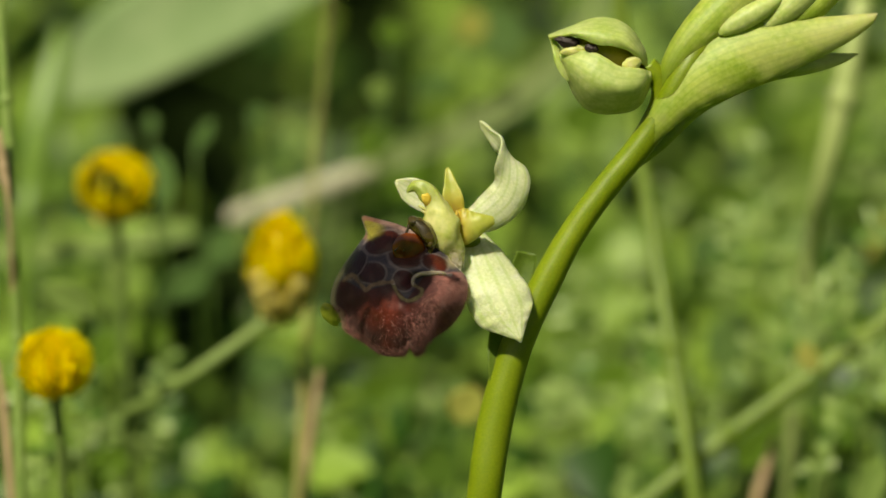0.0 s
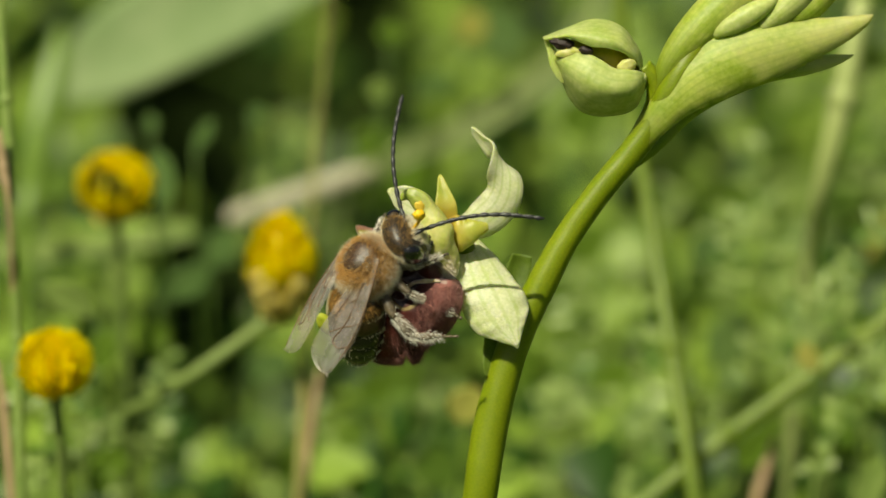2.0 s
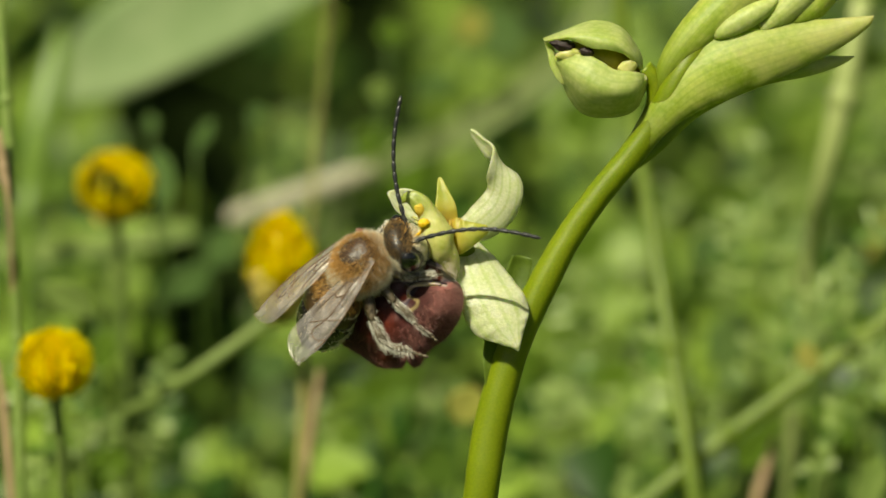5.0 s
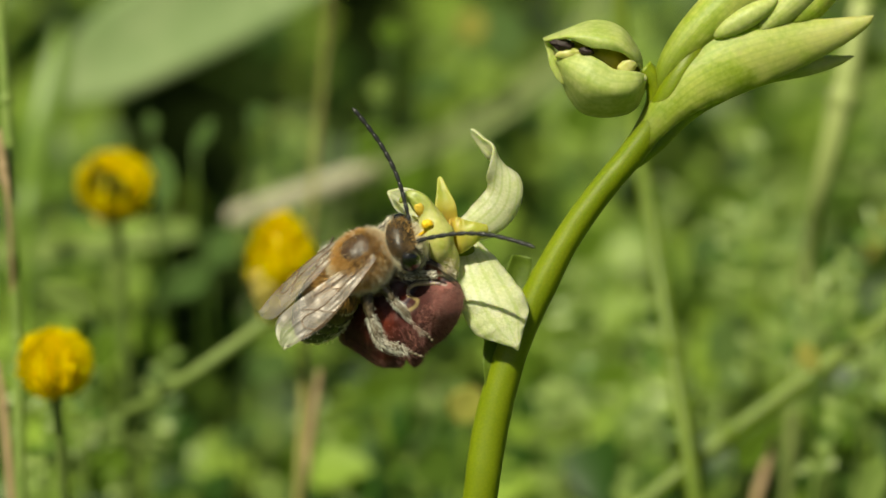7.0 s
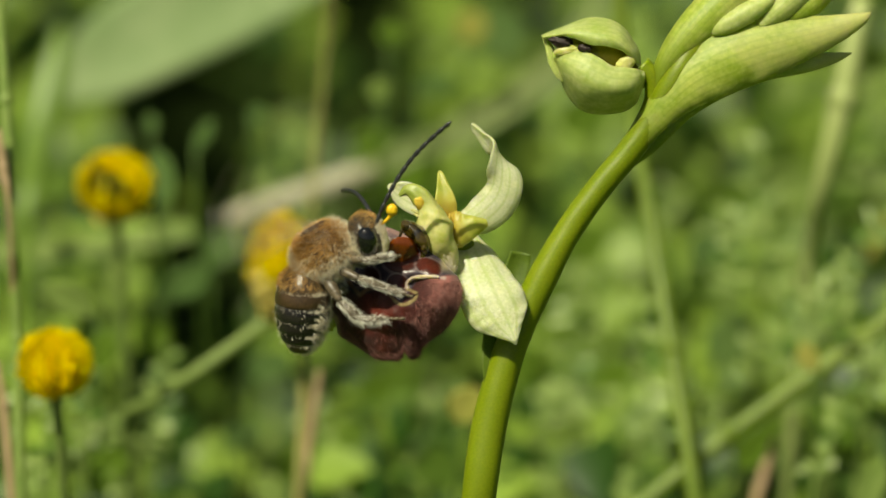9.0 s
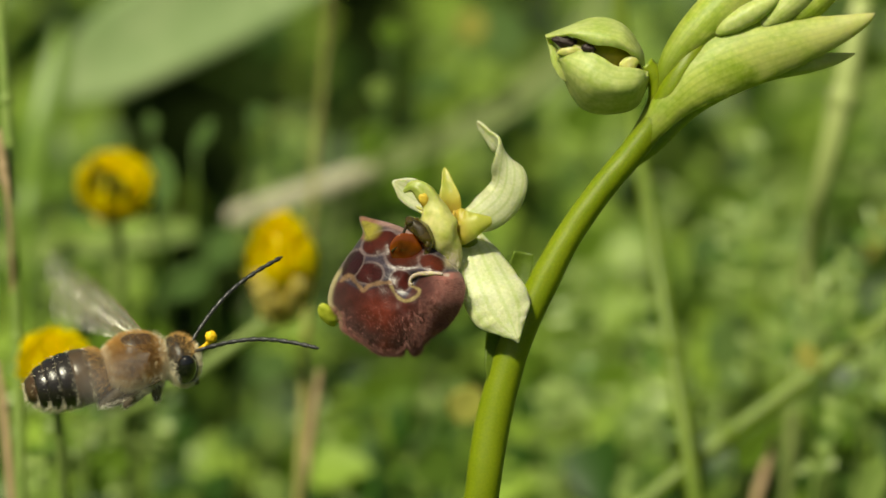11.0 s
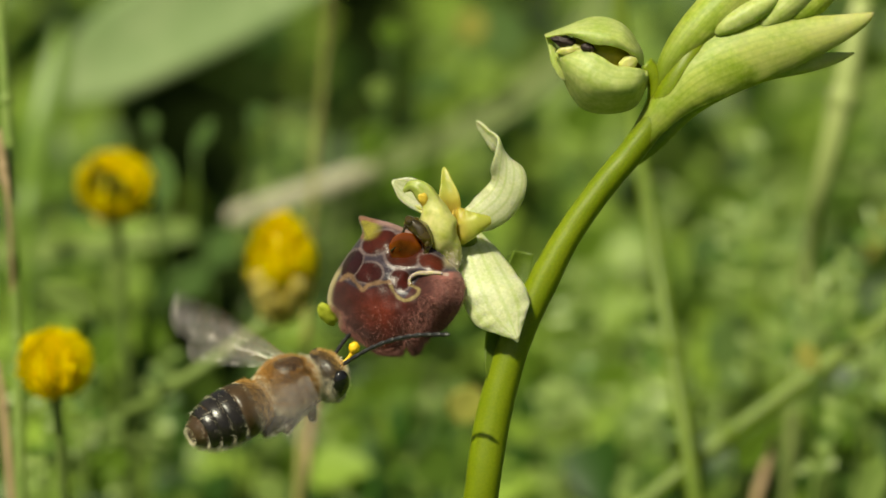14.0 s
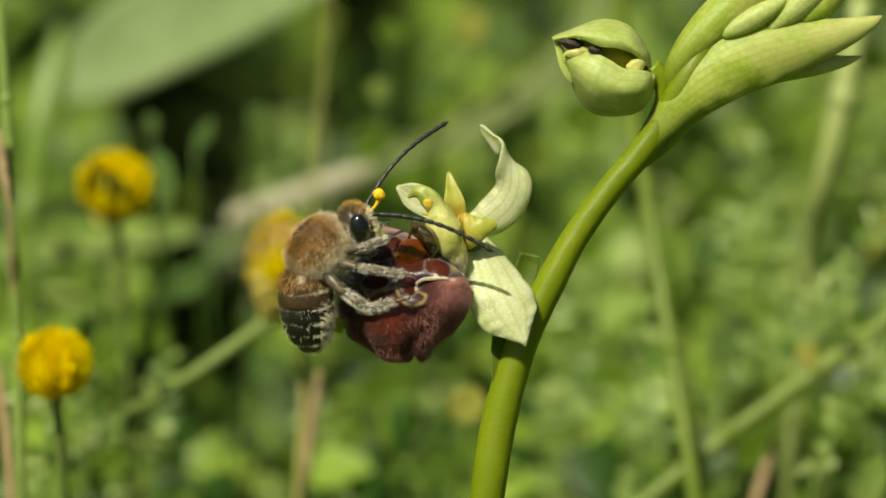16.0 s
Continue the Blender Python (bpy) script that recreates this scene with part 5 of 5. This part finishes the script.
for x, y, d, ln, turn, bend in ((1390, 720, 70, 240, 70, 10), (1330, 640, 85, 230, 60, -40), (1460, 620, 75, 220, 100, 30), (1250, 760, 95, 240, 40, 20), (1500, 820, 70, 220, 80, -20), (1040, 800, 110, 220, 70, 30), (1400, 500, 110, 200, 120, -30),
                                (1180, 520, 130, 200, 30, 30), (1010, 560, 140, 210, 60, 0), (260, 800, 70, 200, 70, 20), (80, 860, 45, 180, 95, -15), (1530, 330, 120, 200, 80, 20), (700, 860, 110, 220, 50, 30),
                                (1290, 520, 70, 170, 80, 25), (1480, 500, 62, 180, 65, -20), (1150, 700, 72, 190, 110, -30), (1000, 720, 80, 200, 75, 20), (1230, 860, 58, 180, 95, 15), (1440, 860, 52, 170, 60, 25), (1340, 420, 95, 180, 100, -25),
                                (1100, 880, 66, 170, 60, 30), (980, 880, 85, 190, 100, -20), (1530, 640, 58, 170, 110, 20), (1110, 480, 110, 180, 50, 25), (150, 790, 52, 150, 80, 20), (40, 760, 50, 150, 100, -20), (210, 870, 60, 150, 110, -25), (600, 880, 95, 170, 100, 20)):
    vetch(x, y, d, ln, turn, bend, "grey-green vetch sprig with narrow paired leaflets")


# ---- what moves ----
def sway(dx, dy):
    """The lean of the plant about its root that shifts its top by so many sheet units to the right and down."""
    r = spot(1100, 300) - BASE
    a = np.array([[0.0, r.z], [UP.y * -r.z + UP.z * r.y, -UP.z * r.x]])
    wx, wy = np.linalg.solve(a, np.array([dx, -dy]) * 0.04 * MM)
    return Matrix.Translation(BASE) @ Euler((wx, wy, 0)).to_matrix().to_4x4()


def flower_pose(turn, drop):
    m = Matrix.Rotation(radians(-turn), 4, AWAY)
    return Matrix.Translation(FLOWER_REST.translation - drop * 0.04 * MM * UP) @ m


def bee_pose(x, y, d, heading, out, roll):
    """Thorax place; heading in the flower's plane (0 right, 90 up), out towards the lens, roll of the back towards the lens."""
    h, o, r = radians(heading), radians(out), radians(roll)
    fwd = (math.cos(h) * math.cos(o) * RIGHT + math.sin(h) * math.cos(o) * UP - math.sin(o) * AWAY).normalized()
    perp = -math.sin(h) * RIGHT + math.cos(h) * UP
    side = perp.cross(fwd).normalized()
    if side.dot(-AWAY) < 0:
        side = -side
    back = (math.cos(r) * perp + math.sin(r) * side)
    back = (back - back.dot(fwd) * fwd).normalized()
    left = back.cross(fwd)
    m = Matrix((fwd, left, back)).transposed().to_4x4()
    return Matrix.Translation(spot(x, y, d)) @ m


SWAY = [(0.0, 5, 0), (0.3, 3, 0), (0.5, -15, -5), (0.75, -2, 2), (1.0, 8, 6), (1.25, -2, 3), (1.5, -9, 1), (2.0, -4, 4), (2.5, -4, 6), (3.0, -4, 6), (3.5, -3, 3), (4.0, -4, 8), (6.5, -3, 5), (7.0, -4, 6), (7.5, -3, 5), (8.0, -3, 0), (8.5, -12, -2), (9.0, -6, 0),
        (9.6, -5, 2), (10.4, -3, 2), (11.0, 0, 0), (11.5, 0, 0), (12.0, 0, -3), (12.5, 0, -1), (13.0, 0, 0), (13.5, -3, -1), (14.0, -1, -1), (14.5, -1, -3), (15.0, -1, -2), (15.5, -1, -1), (15.7, -1, -1), (16.0, 11, 4)]
NOD = [(0.0, 0, 0), (0.3, 0, 0), (0.5, 1.2, 10), (1.0, 0.8, 0), (1.5, 1.0, 6), (2.0, 1.3, 5), (3.0, 1.4, 5), (4.0, 1.6, 6), (6.5, 1.5, 6), (7.5, 1.5, 6), (8.0, 0.4, 3), (8.5, 0.6, 4), (9.0, 0.8, 3), (10.4, 0.6, 3), (11.0, 0, 0), (11.5, 0, 0), (15.7, 0, 0), (16.0, 1.2, 2)]

# the bee: seconds, thorax place (sheet units, mm of depth), heading, out, roll, abdomen bend, tips of the near and far antenna (or None)
BEE = [
    (0.0, 345, -250, -27, -20, 10, 20, 5, (200, -225), (215, -300)),
    (0.1, 180, -250, -24, -30, 10, 20, 5, None, None),
    (0.2, 330, -160, -16, -60, 10, 40, 5, None, None),
    (0.3, 430, 60, -10, -50, 0, 60, 5, None, None),
    (0.35, 560, 420, -5, 10, 0, 60, 10, None, None),
    (0.4, 668, 561, -4, 52, -10, 66, 8, (882, 501), (800, 380)),
    (0.5, 596, 542, -4, 42, 0, 62, 42, (817, 567), (760, 400)),
    (0.6, 645, 462, -4, 20, 0, 60, 44, (914, 540), (919, 352)),
    (0.7, 604, 430, -5, 12, 0, 52, 38, (872, 540), (867, 336)),
    (0.8, 642, 452, -5, 25, 0, 62, 35, (909, 365), (595, 203)),
    (0.9, 624, 470, -5, 40, 0, 62, 38, (888, 376), (684, 240)),
    (1.0, 655, 447, -5, 30, 0, 58, 42, (932, 428), (794, 297)),
    (1.1, 622, 437, -5, 20, 0, 55, 48, (906, 480), (794, 284)),
    (1.2, 657, 463, -5, 53, 0, 51, 46, (950, 454), (673, 193)),
    (1.3, 655, 467, -5, 56, 0, 51, 46, (940, 363), (770, 258)),
    (1.5, 655, 469, -5, 58, 0, 51, 46, (957, 383), (723, 190)),
    (1.7, 651, 471, -5, 58, 0, 51, 46, (945, 381), (736, 229)),
    (2.0, 651, 473, -5, 58, 0, 51, 46, (937, 391), (713, 200)),
    (2.5, 645, 471, -5, 58, 0, 51, 46, (927, 376), (666, 177)),
    (3.0, 643, 473, -5, 58, 0, 51, 46, (906, 360), (671, 177)),
    (3.1, 639, 473, -5, 57, 0, 51, 46, (903, 357), (663, 177)),
    (3.2, 600, 468, -5, 40, 0, 52, 50, (864, 329), (629, 177)),
    (3.3, 582, 478, -5, 28, 0, 32, 56, (880, 376), (778, 310)),
    (3.4, 576, 482, -5, 28, 0, 24, 60, (872, 389), (765, 245)),
    (3.5, 578, 486, -5, 30, 5, 20, 64, (887, 463), (810, 285)),
    (3.6, 572, 480, -5, 30, 5, 34, 48, (882, 415), (720, 208)),
    (3.7, 600, 474, -5, 33, 0, 45, 48, (882, 407), (778, 310)),
    (3.8, 610, 472, -5, 40, 0, 48, 48, (906, 410), (801, 263)),
    (3.9, 612, 472, -5, 42, 0, 50, 48, (854, 394), (786, 263)),
    (4.0, 634, 474, -5, 44, 0, 50, 48, (930, 402), (799, 266)),
    (4.2, 632, 470, -5, 43, 0, 50, 48, (927, 428), (786, 224)),
    (5.2, 641, 468, -5, 41, 0, 52, 36, (920, 420), (700, 190)),
    (6.3, 641, 464, -5, 39, 0, 54, 36, (924, 423), (619, 185)),
    (6.5, 643, 463, -5, 38, 0, 54, 36, (929, 441), (637, 177)),
    (7.0, 641, 462, -5, 38, 0, 54, 36, (912, 437), (617, 178)),
    (7.5, 641, 462, -5, 38, 0, 54, 36, (890, 428), (629, 177)),
    (7.7, 641, 460, -5, 36, 0, 54, 36, (851, 378), (678, 182)),
    (7.8, 600, 456, -5, 28, 0, 50, 40, (869, 370), (717, 229)),
    (7.9, 566, 434, -5, 20, 0, 45, 45, (822, 313), (597, 151)),
    (8.0, 402, 316, -5, 12, 0, 15, 35, (678, 282), (516, 148)),
    (8.1, -160, 260, -4, 25, 0, 20, 15, None, None),
    (8.2, -150, 380, -4, 10, 0, 20, 15, None, None),
    (8.3, 527, 428, -6, -4, 0, 25, -5, (801, 475), (710, 370)),
    (8.4, 506, 450, -5, 52, 0, 5, 66, (728, 415), (728, 250)),
    (8.5, 522, 446, -5, 55, 0, 8, 67, (751, 423), (725, 350)),
    (8.6, 532, 460, -5, 54, 0, 14, 62, (757, 415), (678, 331)),
    (8.7, 575, 446, -5, 52, 0, 24, 60, (715, 350), (665, 279)),
    (8.8, 597, 456, -5, 62, 0, 55, 38, (793, 342), (603, 316)),
    (8.9, 582, 452, -5, 40, 0, 32, 58, (864, 329), (707, 295)),
    (9.0, 574, 444, -5, 34, 5, 14, 52, (778, 245), (600, 337)),
    (9.2, 622, 462, -5, 34, 0, 52, 46, (809, 360), (780, 242)),
    (9.6, 615, 462, -5, 36, 0, 52, 46, (900, 400), (740, 220)),
    (10.5, 605, 468, -5, 34, 0, 50, 46, (890, 410), (720, 220)),
    (10.8, 520, 520, -4, 15, -5, 35, 20, None, None),
    (11.0, 240, 640, -5, 10, -10, 30, 5, None, None),
    (11.3, 444, 634, -4, 25, -22, 38, 5, (828, 566), (638, 452)),
    (11.4, 501, 578, -4, 27, -15, 32, 5, None, (562, 404)),
    (11.5, 299, 545, -4, 25, -22, 35, 5, (602, 513), (460, 436)),
    (11.6, 246, 646, -4, 25, -20, 30, 5, (570, 574), (428, 505)),
    (11.7, 303, 513, -4, 2, -10, 32, 5, (586, 545), (525, 331)),
    (11.8, 331, 553, -4, 10, -10, 25, 5, (574, 541), (614, 460)),
    (11.9, 460, 622, -4, 25, -22, 35, 5, (763, 553), (703, 473)),
    (12.0, 226, 274, -4, 0, -12, 38, 3, (489, 351), (396, 149)),
    (12.1, 170, 424, -4, -16, 5, 25, 3, None, None),
    (12.2, 452, 244, -4, -6, 5, 28, 3, None, (634, 137)),
    (12.3, 222, 246, -4, -32, 25, 40, 3, None, (440, 117)),
    (12.4, 307, 503, -4, 2, 3, 22, 3, (469, 541), (570, 360)),
    (12.5, 318, 488, -4, 0, 3, 22, 2, (514, 553), (613, 395)),
    (12.6, 210, 845, -4, 10, 0, 25, 3, None, (351, 630)),
    (12.7, 120, 1130, -4, -20, 0, 20, 3, None, None),
    (12.85, -330, 900, -4, 20, 0, 20, 3, None, None),
    (13.05, -330, 100, -4, 30, 0, 20, 3, None, None),
    (13.2, 350, -220, -4, -30, 20, 30, 3, None, None),
    (13.3, 517, 40, -4, -72, 30, 60, 3, None, (711, 60)),
    (13.35, 180, 330, -4, -40, 10, 40, 3, None, None),
    (13.4, -50, 485, -4, -5, 10, 20, 3, None, (180, 370)),
    (13.5, 86, 380, -4, -12, 15, 20, 3, (215, 425), (372, 250)),
    (13.6, 178, 456, -4, -4, 5, 15, 3, (420, 513), (331, 372)),
    (13.7, 287, 386, -4, -6, 5, 25, 3, (549, 505), (570, 271)),
    (13.8, 238, 516, -4, 4, 0, 18, 5, (493, 533), (493, 380)),
    (13.9, 331, 558, -4, 18, -15, 28, 5, (574, 521), (545, 400)),
    (14.0, 509, 683, -5, 22, -25, 38, 5, (784, 594), (663, 574)),
    (14.1, 1034, 850, -14, 25, -20, 50, 5, (1269, 772), (1054, 642)),
    (14.2, 1119, 880, -14, 88, -15, 80, 5, (1260, 691), (921, 719)),
    (14.3, 1293, 846, -14, 100, -15, 85, 5, (1450, 659), (1119, 638)),
    (14.4, 1380, 1060, -12, 140, 0, 110, 5, None, None),
    (14.467, 1276, 762, -12, 152, 14, 116, 20, None, None),
    (14.5, 1262, 742, -12, 153, 14, 118, 20, (1210, 517), (1000, 690)),
    (14.533, 1225, 742, -12, 150, 14, 115, 20, None, None),
    (14.567, 740, 860, -14, 95, -20, 80, 8, None, None),
    (14.6, 236, 695, -5, 42, -35, 52, 5, (477, 598), (194, 517)),
    (14.7, 109, 520, -4, 0, -10, 25, 3, (412, 465), (178, 343)),
    (14.8, 299, 34, -4, -25, 15, 30, 3, None, None),
    (14.9, 108, 426, -4, -48, 30, 40, 3, None, (319, 356)),
    (15.0, 46, 498, -4, -16, 22, 22, 3, None, (267, 323)),
    (15.1, 121, 657, -4, -4, 5, 22, 3, None, (303, 493)),
    (15.2, 250, 880, -4, 10, 0, 25, 3, (533, 756), None),
    (15.3, 100, 1120, -4, 0, 0, 20, 3, None, None),
    (15.46, 121, 1044, -4, 30, 0, 20, 3, None, (268, 855)),
    (15.5, 120, 1036, -4, 30, 0, 20, 3, None, (270, 846)),
    (15.525, 117, 1030, -4, 30, 0, 20, 3, None, (268, 842)),
    (15.55, -60, 760, -4, 30, 0, 20, 3, None, None),
    (15.6, 50, 502, -4, 5, 5, 15, 3, (347, 513), (210, 311)),
    (15.7, -14, 478, -4, -3, 5, 18, 3, (194, 574), (246, 319)),
    (15.8, 525, 398, -5, -4, 0, 18, 5, (800, 420), (780, 340)),
    (15.9, 544, 424, -5, 42, 0, 16, 44, (816, 368), (776, 234)),
    (15.967, 563, 436, -5, 44, 5, 14, 50, (854, 440), (770, 238)),
    (16.0, 564, 437, -5, 45, 5, 14, 50, (860, 443), (770, 238)),
]
# wing state by time: 0 spread and beating, 0.5 half spread while clinging, 1 folded over the back
WINGS = [(0.0, 0), (0.4, 0.2), (0.5, 0.5), (1.1, 0.6), (1.2, 1), (3.1, 1), (3.2, 0.5), (3.5, 0.5), (3.6, 1), (7.7, 1), (7.8, 0.5), (7.9, 0.4), (8.0, 0), (8.3, 0), (8.4, 0.5), (9.2, 0.5), (9.35, 1), (10.4, 1), (10.5, 0.5), (10.8, 0), (15.8, 0), (15.9, 0.5), (16.0, 0.5)]
# legs: 0 gripping the lip, -1 reaching forward over it, 1 tucked in flight, 0.5 dangling
LEGS_STATE = [(0.0, 1), (0.25, 1), (0.33, 0.7), (0.4, 0.3), (0.5, -0.4), (0.7, -0.6), (1.1, -0.3), (1.25, 0), (3.1, 0), (3.3, -0.8), (3.5, -0.9), (3.7, -0.5), (4.0, 0), (7.7, 0), (7.9, -0.3), (8.0, 0.4), (8.1, 0.85), (8.2, 0.6), (8.3, 0.2), (8.4, -0.7), (8.5, -1),
              (9.0, -0.9), (9.2, -0.4), (9.6, 0), (10.6, 0), (10.75, 0.6), (10.9, 1), (15.6, 1), (15.7, 0.6), (15.8, 0.2), (15.9, -0.7), (16.0, -0.9)]
ANT_LENGTH = 9.3 * MM


# how far the head bows down on the neck, by time, in degrees
HEAD_BOW = [(0.0, 0), (8.3, 0), (8.4, 36), (8.6, 34), (8.7, 20), (8.8, 0), (8.9, 10), (9.0, 18), (9.2, 0), (15.8, 0), (15.9, 22), (16.0, 22)]


# how far the abdomen swings sideways on the waist, by time, in degrees
WAIST_TURN = [(0.0, 0), (0.35, 0), (0.4, 12), (0.5, 12), (0.6, 20), (0.7, 22), (0.8, 28), (0.9, 28), (1.0, 34), (1.1, 34), (1.2, 0), (3.1, 0), (3.2, 24), (3.3, 5), (3.5, 0), (3.7, 2), (4.0, -10), (7.7, -10), (7.9, 0),
              (8.7, 0), (8.8, 10), (8.9, 0), (9.2, 8), (10.5, 10), (10.8, 0), (16.0, 0)]


# how far the head turns sideways towards the column, by time, in degrees
HEAD_TURN = [(0.0, 0), (0.4, 0), (0.5, 14), (0.7, 12), (0.8, 14), (0.9, 22), (1.0, 18), (1.1, 12), (1.2, 26), (3.1, 27), (3.2, 24), (3.3, 2), (3.7, 8), (3.9, 16), (4.2, 20), (7.7, 20), (7.9, 0), (8.7, 0), (8.8, 12), (8.9, 0), (9.2, 14), (10.5, 16), (10.8, 0), (16.0, 0)]


def neck(t):
    """The place of the neck, which gives a little as the head turns."""
    return NECK + mm(0, -0.02 * state_at(HEAD_TURN, t), 0)


def nod(t):
    """The turn of the head on its neck."""
    return Euler((0, 0, -radians(state_at(HEAD_TURN, t)))).to_matrix() @ Euler((0, radians(state_at(HEAD_BOW, t)), 0)).to_matrix()


def antenna_pose(row, nm):
    t, x, y, d, heading, out, roll, bend, near, far = row
    body = bee_pose(x, y, d, heading, out, roll)
    tip, s = (near, -1) if nm == "near" else (far, 1)
    pv = neck(t) + nod(t) @ (ANT_PIVOT[nm] - NECK)
    if tip is None:
        way = body.to_3x3() @ Vector((0.82, 0.42 * s, 0.36 if s > 0 else 0.1))
    else:
        base = body @ pv
        rel = base - FOCUS
        depth = rel.dot(AWAY) / MM
        flat = spot(tip[0], tip[1], depth) - base
        deep = math.sqrt(max(0.0, ANT_LENGTH ** 2 - flat.length_squared))
        sign = 0.8 if body.to_3x3().col[1].dot(AWAY) * s > 0 else -0.8
        if bend > 20:
            sign = 0.12 if flat.length > 0.9 * ANT_LENGTH else s * float(np.interp(flat.length / ANT_LENGTH, [0.65, 0.9], [0.95, 0.12]))
        way = flat + sign * deep * AWAY
    way.normalize()
    bow = (UP - UP.dot(way) * way)
    bow = (bow if bow.length > 0.3 else (-RIGHT + RIGHT.dot(way) * way)).normalized()
    m = Matrix((way, bow.cross(way), bow)).transposed().to_4x4()
    local = body.to_3x3().to_4x4().inverted() @ m
    return Matrix.Translation(pv) @ local.to_3x3().to_4x4()


def state_at(rows, t):
    return float(np.interp(t, [r[0] for r in rows], [r[1] for r in rows]))


# how far the near wing droops over the flank while folded, by time, in degrees
WING_DROOP = [(0.0, 0), (1.1, 0), (1.2, 17), (3.1, 17), (3.2, 0), (9.2, 0), (9.35, 14), (10.4, 14), (10.5, 0), (16.0, 0)]


def wing_pose(kind, nm, fold, flap, rest=0.0, droop=0.0):
    """Spread: swept back a little, beating up and down; folded: laid back over the abdomen, a little apart; rest: half open, one wing out and one hanging."""
    s = -1 if nm == "near" else 1
    fore = kind == "fore"
    sweep = float(np.interp(fold, [0, 0.5, 1], [32, 64, 85 if s < 0 else 82] if fore else [48, 70, 80 if s < 0 else 76]))
    lift = float(np.interp(fold, [0, 0.5, 1], [18, 58 if s < 0 else 20, 6 if s < 0 else -6] if fore else [18, 52 if s < 0 else 16, 2 if s < 0 else -10])) + min(1.0, 2.2 * (1 - fold)) * flap
    sweep += 0.6 * max(0.0, 1 - 2 * fold) * flap
    lift -= droop if s < 0 else 0.0
    pitch = fold * (14 if s < 0 else 22) + (1 - fold) * 0.25 * flap
    sweep += rest * ((60 if s < 0 else 78) + (0 if fore else 6) - sweep)
    lift += rest * ((-58 if s < 0 else 15) - lift)
    pitch += rest * ((0 if s < 0 else -27) - pitch)
    r = Euler((0, 0, radians(sweep) * s)).to_matrix() @ Euler((radians(lift) * s, radians(pitch), 0)).to_matrix()
    return Matrix.Translation(WING_PIVOT[kind, nm]) @ r.to_4x4()


def leg_pose(kind, nm, tuck):
    """Gripping as built; tucked back under the body in flight."""
    s = -1 if nm == "near" else 1
    back = Vector({"front": (-0.1, 0.35 * s, -0.9), "middle": (-0.7, 0.3 * s, -0.55), "hind": (-0.95, 0.3 * s, -0.3)}[kind]).normalized()
    if tuck < 0:
        reach = Vector({"front": (0.86, 0.3 * s, -0.42), "middle": (0.64, 0.3 * s, -0.72), "hind": (0.52, 0.22 * s, -0.83)}[kind]).normalized()
        q = LEG_FOOT[kind, nm].rotation_difference(reach)
        return Matrix.Translation(LEG_PIVOT[kind, nm]) @ Matrix.Identity(3).to_quaternion().slerp(q, -tuck).to_matrix().to_4x4()
    q = LEG_WAY[kind, nm].rotation_difference(back)
    return Matrix.Translation(LEG_PIVOT[kind, nm]) @ Matrix.Identity(3).to_quaternion().slerp(q, tuck).to_matrix().to_4x4()


def darts(rows):
    """The bee hovers and darts: a short pause is set round each place from which it moves far."""
    out = []
    for i, r in enumerate(rows):
        for j, dt in ((i - 1, -1 / 30), (i, 0.0), (i + 1, 1 / 30)):
            if j == i:
                out.append(r)
            elif 0 <= j < len(rows) and abs(rows[j][0] - r[0]) > 0.08 and math.hypot(rows[j][1] - r[1], rows[j][2] - r[2]) > 110:
                o, f = rows[j], 0.03
                tips = []
                for k in (8, 9):
                    tips.append(None if r[k] is None else (r[k][0] + f * (o[1] - r[1]), r[k][1] + f * (o[2] - r[2])))
                out.append((r[0] + dt, *[a + f * (b - a) for a, b in zip(r[1:8], o[1:8])], *tips))
    return out


def motions():
    walk(orchid, [(t, sway(dx, dy)) for t, dx, dy in SWAY])
    walk(flower, [(t, flower_pose(a, b)) for t, a, b in NOD])
    rows = darts(BEE)
    walk(bee, [(r[0], bee_pose(*r[1:7])) for r in rows])
    walk(abdomen, [(r[0], Matrix.Translation(WAIST) @ Euler((0, 0, radians(state_at(WAIST_TURN, r[0])))).to_matrix().to_4x4() @ Euler((0, radians(-r[7]), 0)).to_matrix().to_4x4()) for r in rows])
    walk(head, [(r[0], Matrix.Translation(neck(r[0])) @ nod(r[0]).to_4x4()) for r in rows])
    for nm in ("near", "far"):
        walk(antennae[nm], [(r[0], antenna_pose(r, nm)) for r in rows])
    for (kind, nm), w in wings.items():
        beats = []
        for k in range(481):
            t = k / 30
            fold = state_at(WINGS, t)
            if fold == 1 and 0 < k < 480 and state_at(WINGS, (k - 1) / 30) == 1 and state_at(WINGS, (k + 1) / 30) == 1:
                continue
            rest = state_at([(3.36, 0), (3.44, 1), (3.56, 1), (3.64, 0)], t)
            still = 0.0 if (rest > 0 or fold == 1) else 1.0
            beats.append((t, wing_pose(kind, nm, fold, still * 46 * math.sin(radians(84) * k), rest, state_at(WING_DROOP, t))))
        walk(w, beats)
    for (kind, nm), leg in legs.items():
        walk(leg, [(t, leg_pose(kind, nm, k)) for t, k in LEGS_STATE])
        knee, fold = LEG_FOLD[kind, nm]
        for ob in LEG_LOWER[kind, nm]:
            walk(ob, [(t, Matrix.Translation(knee) @ Matrix.Identity(3).to_quaternion().slerp(fold, 0.86 * max(0.0, k - 0.3) / 0.7).to_matrix().to_4x4()) for t, k in LEGS_STATE])

motions()
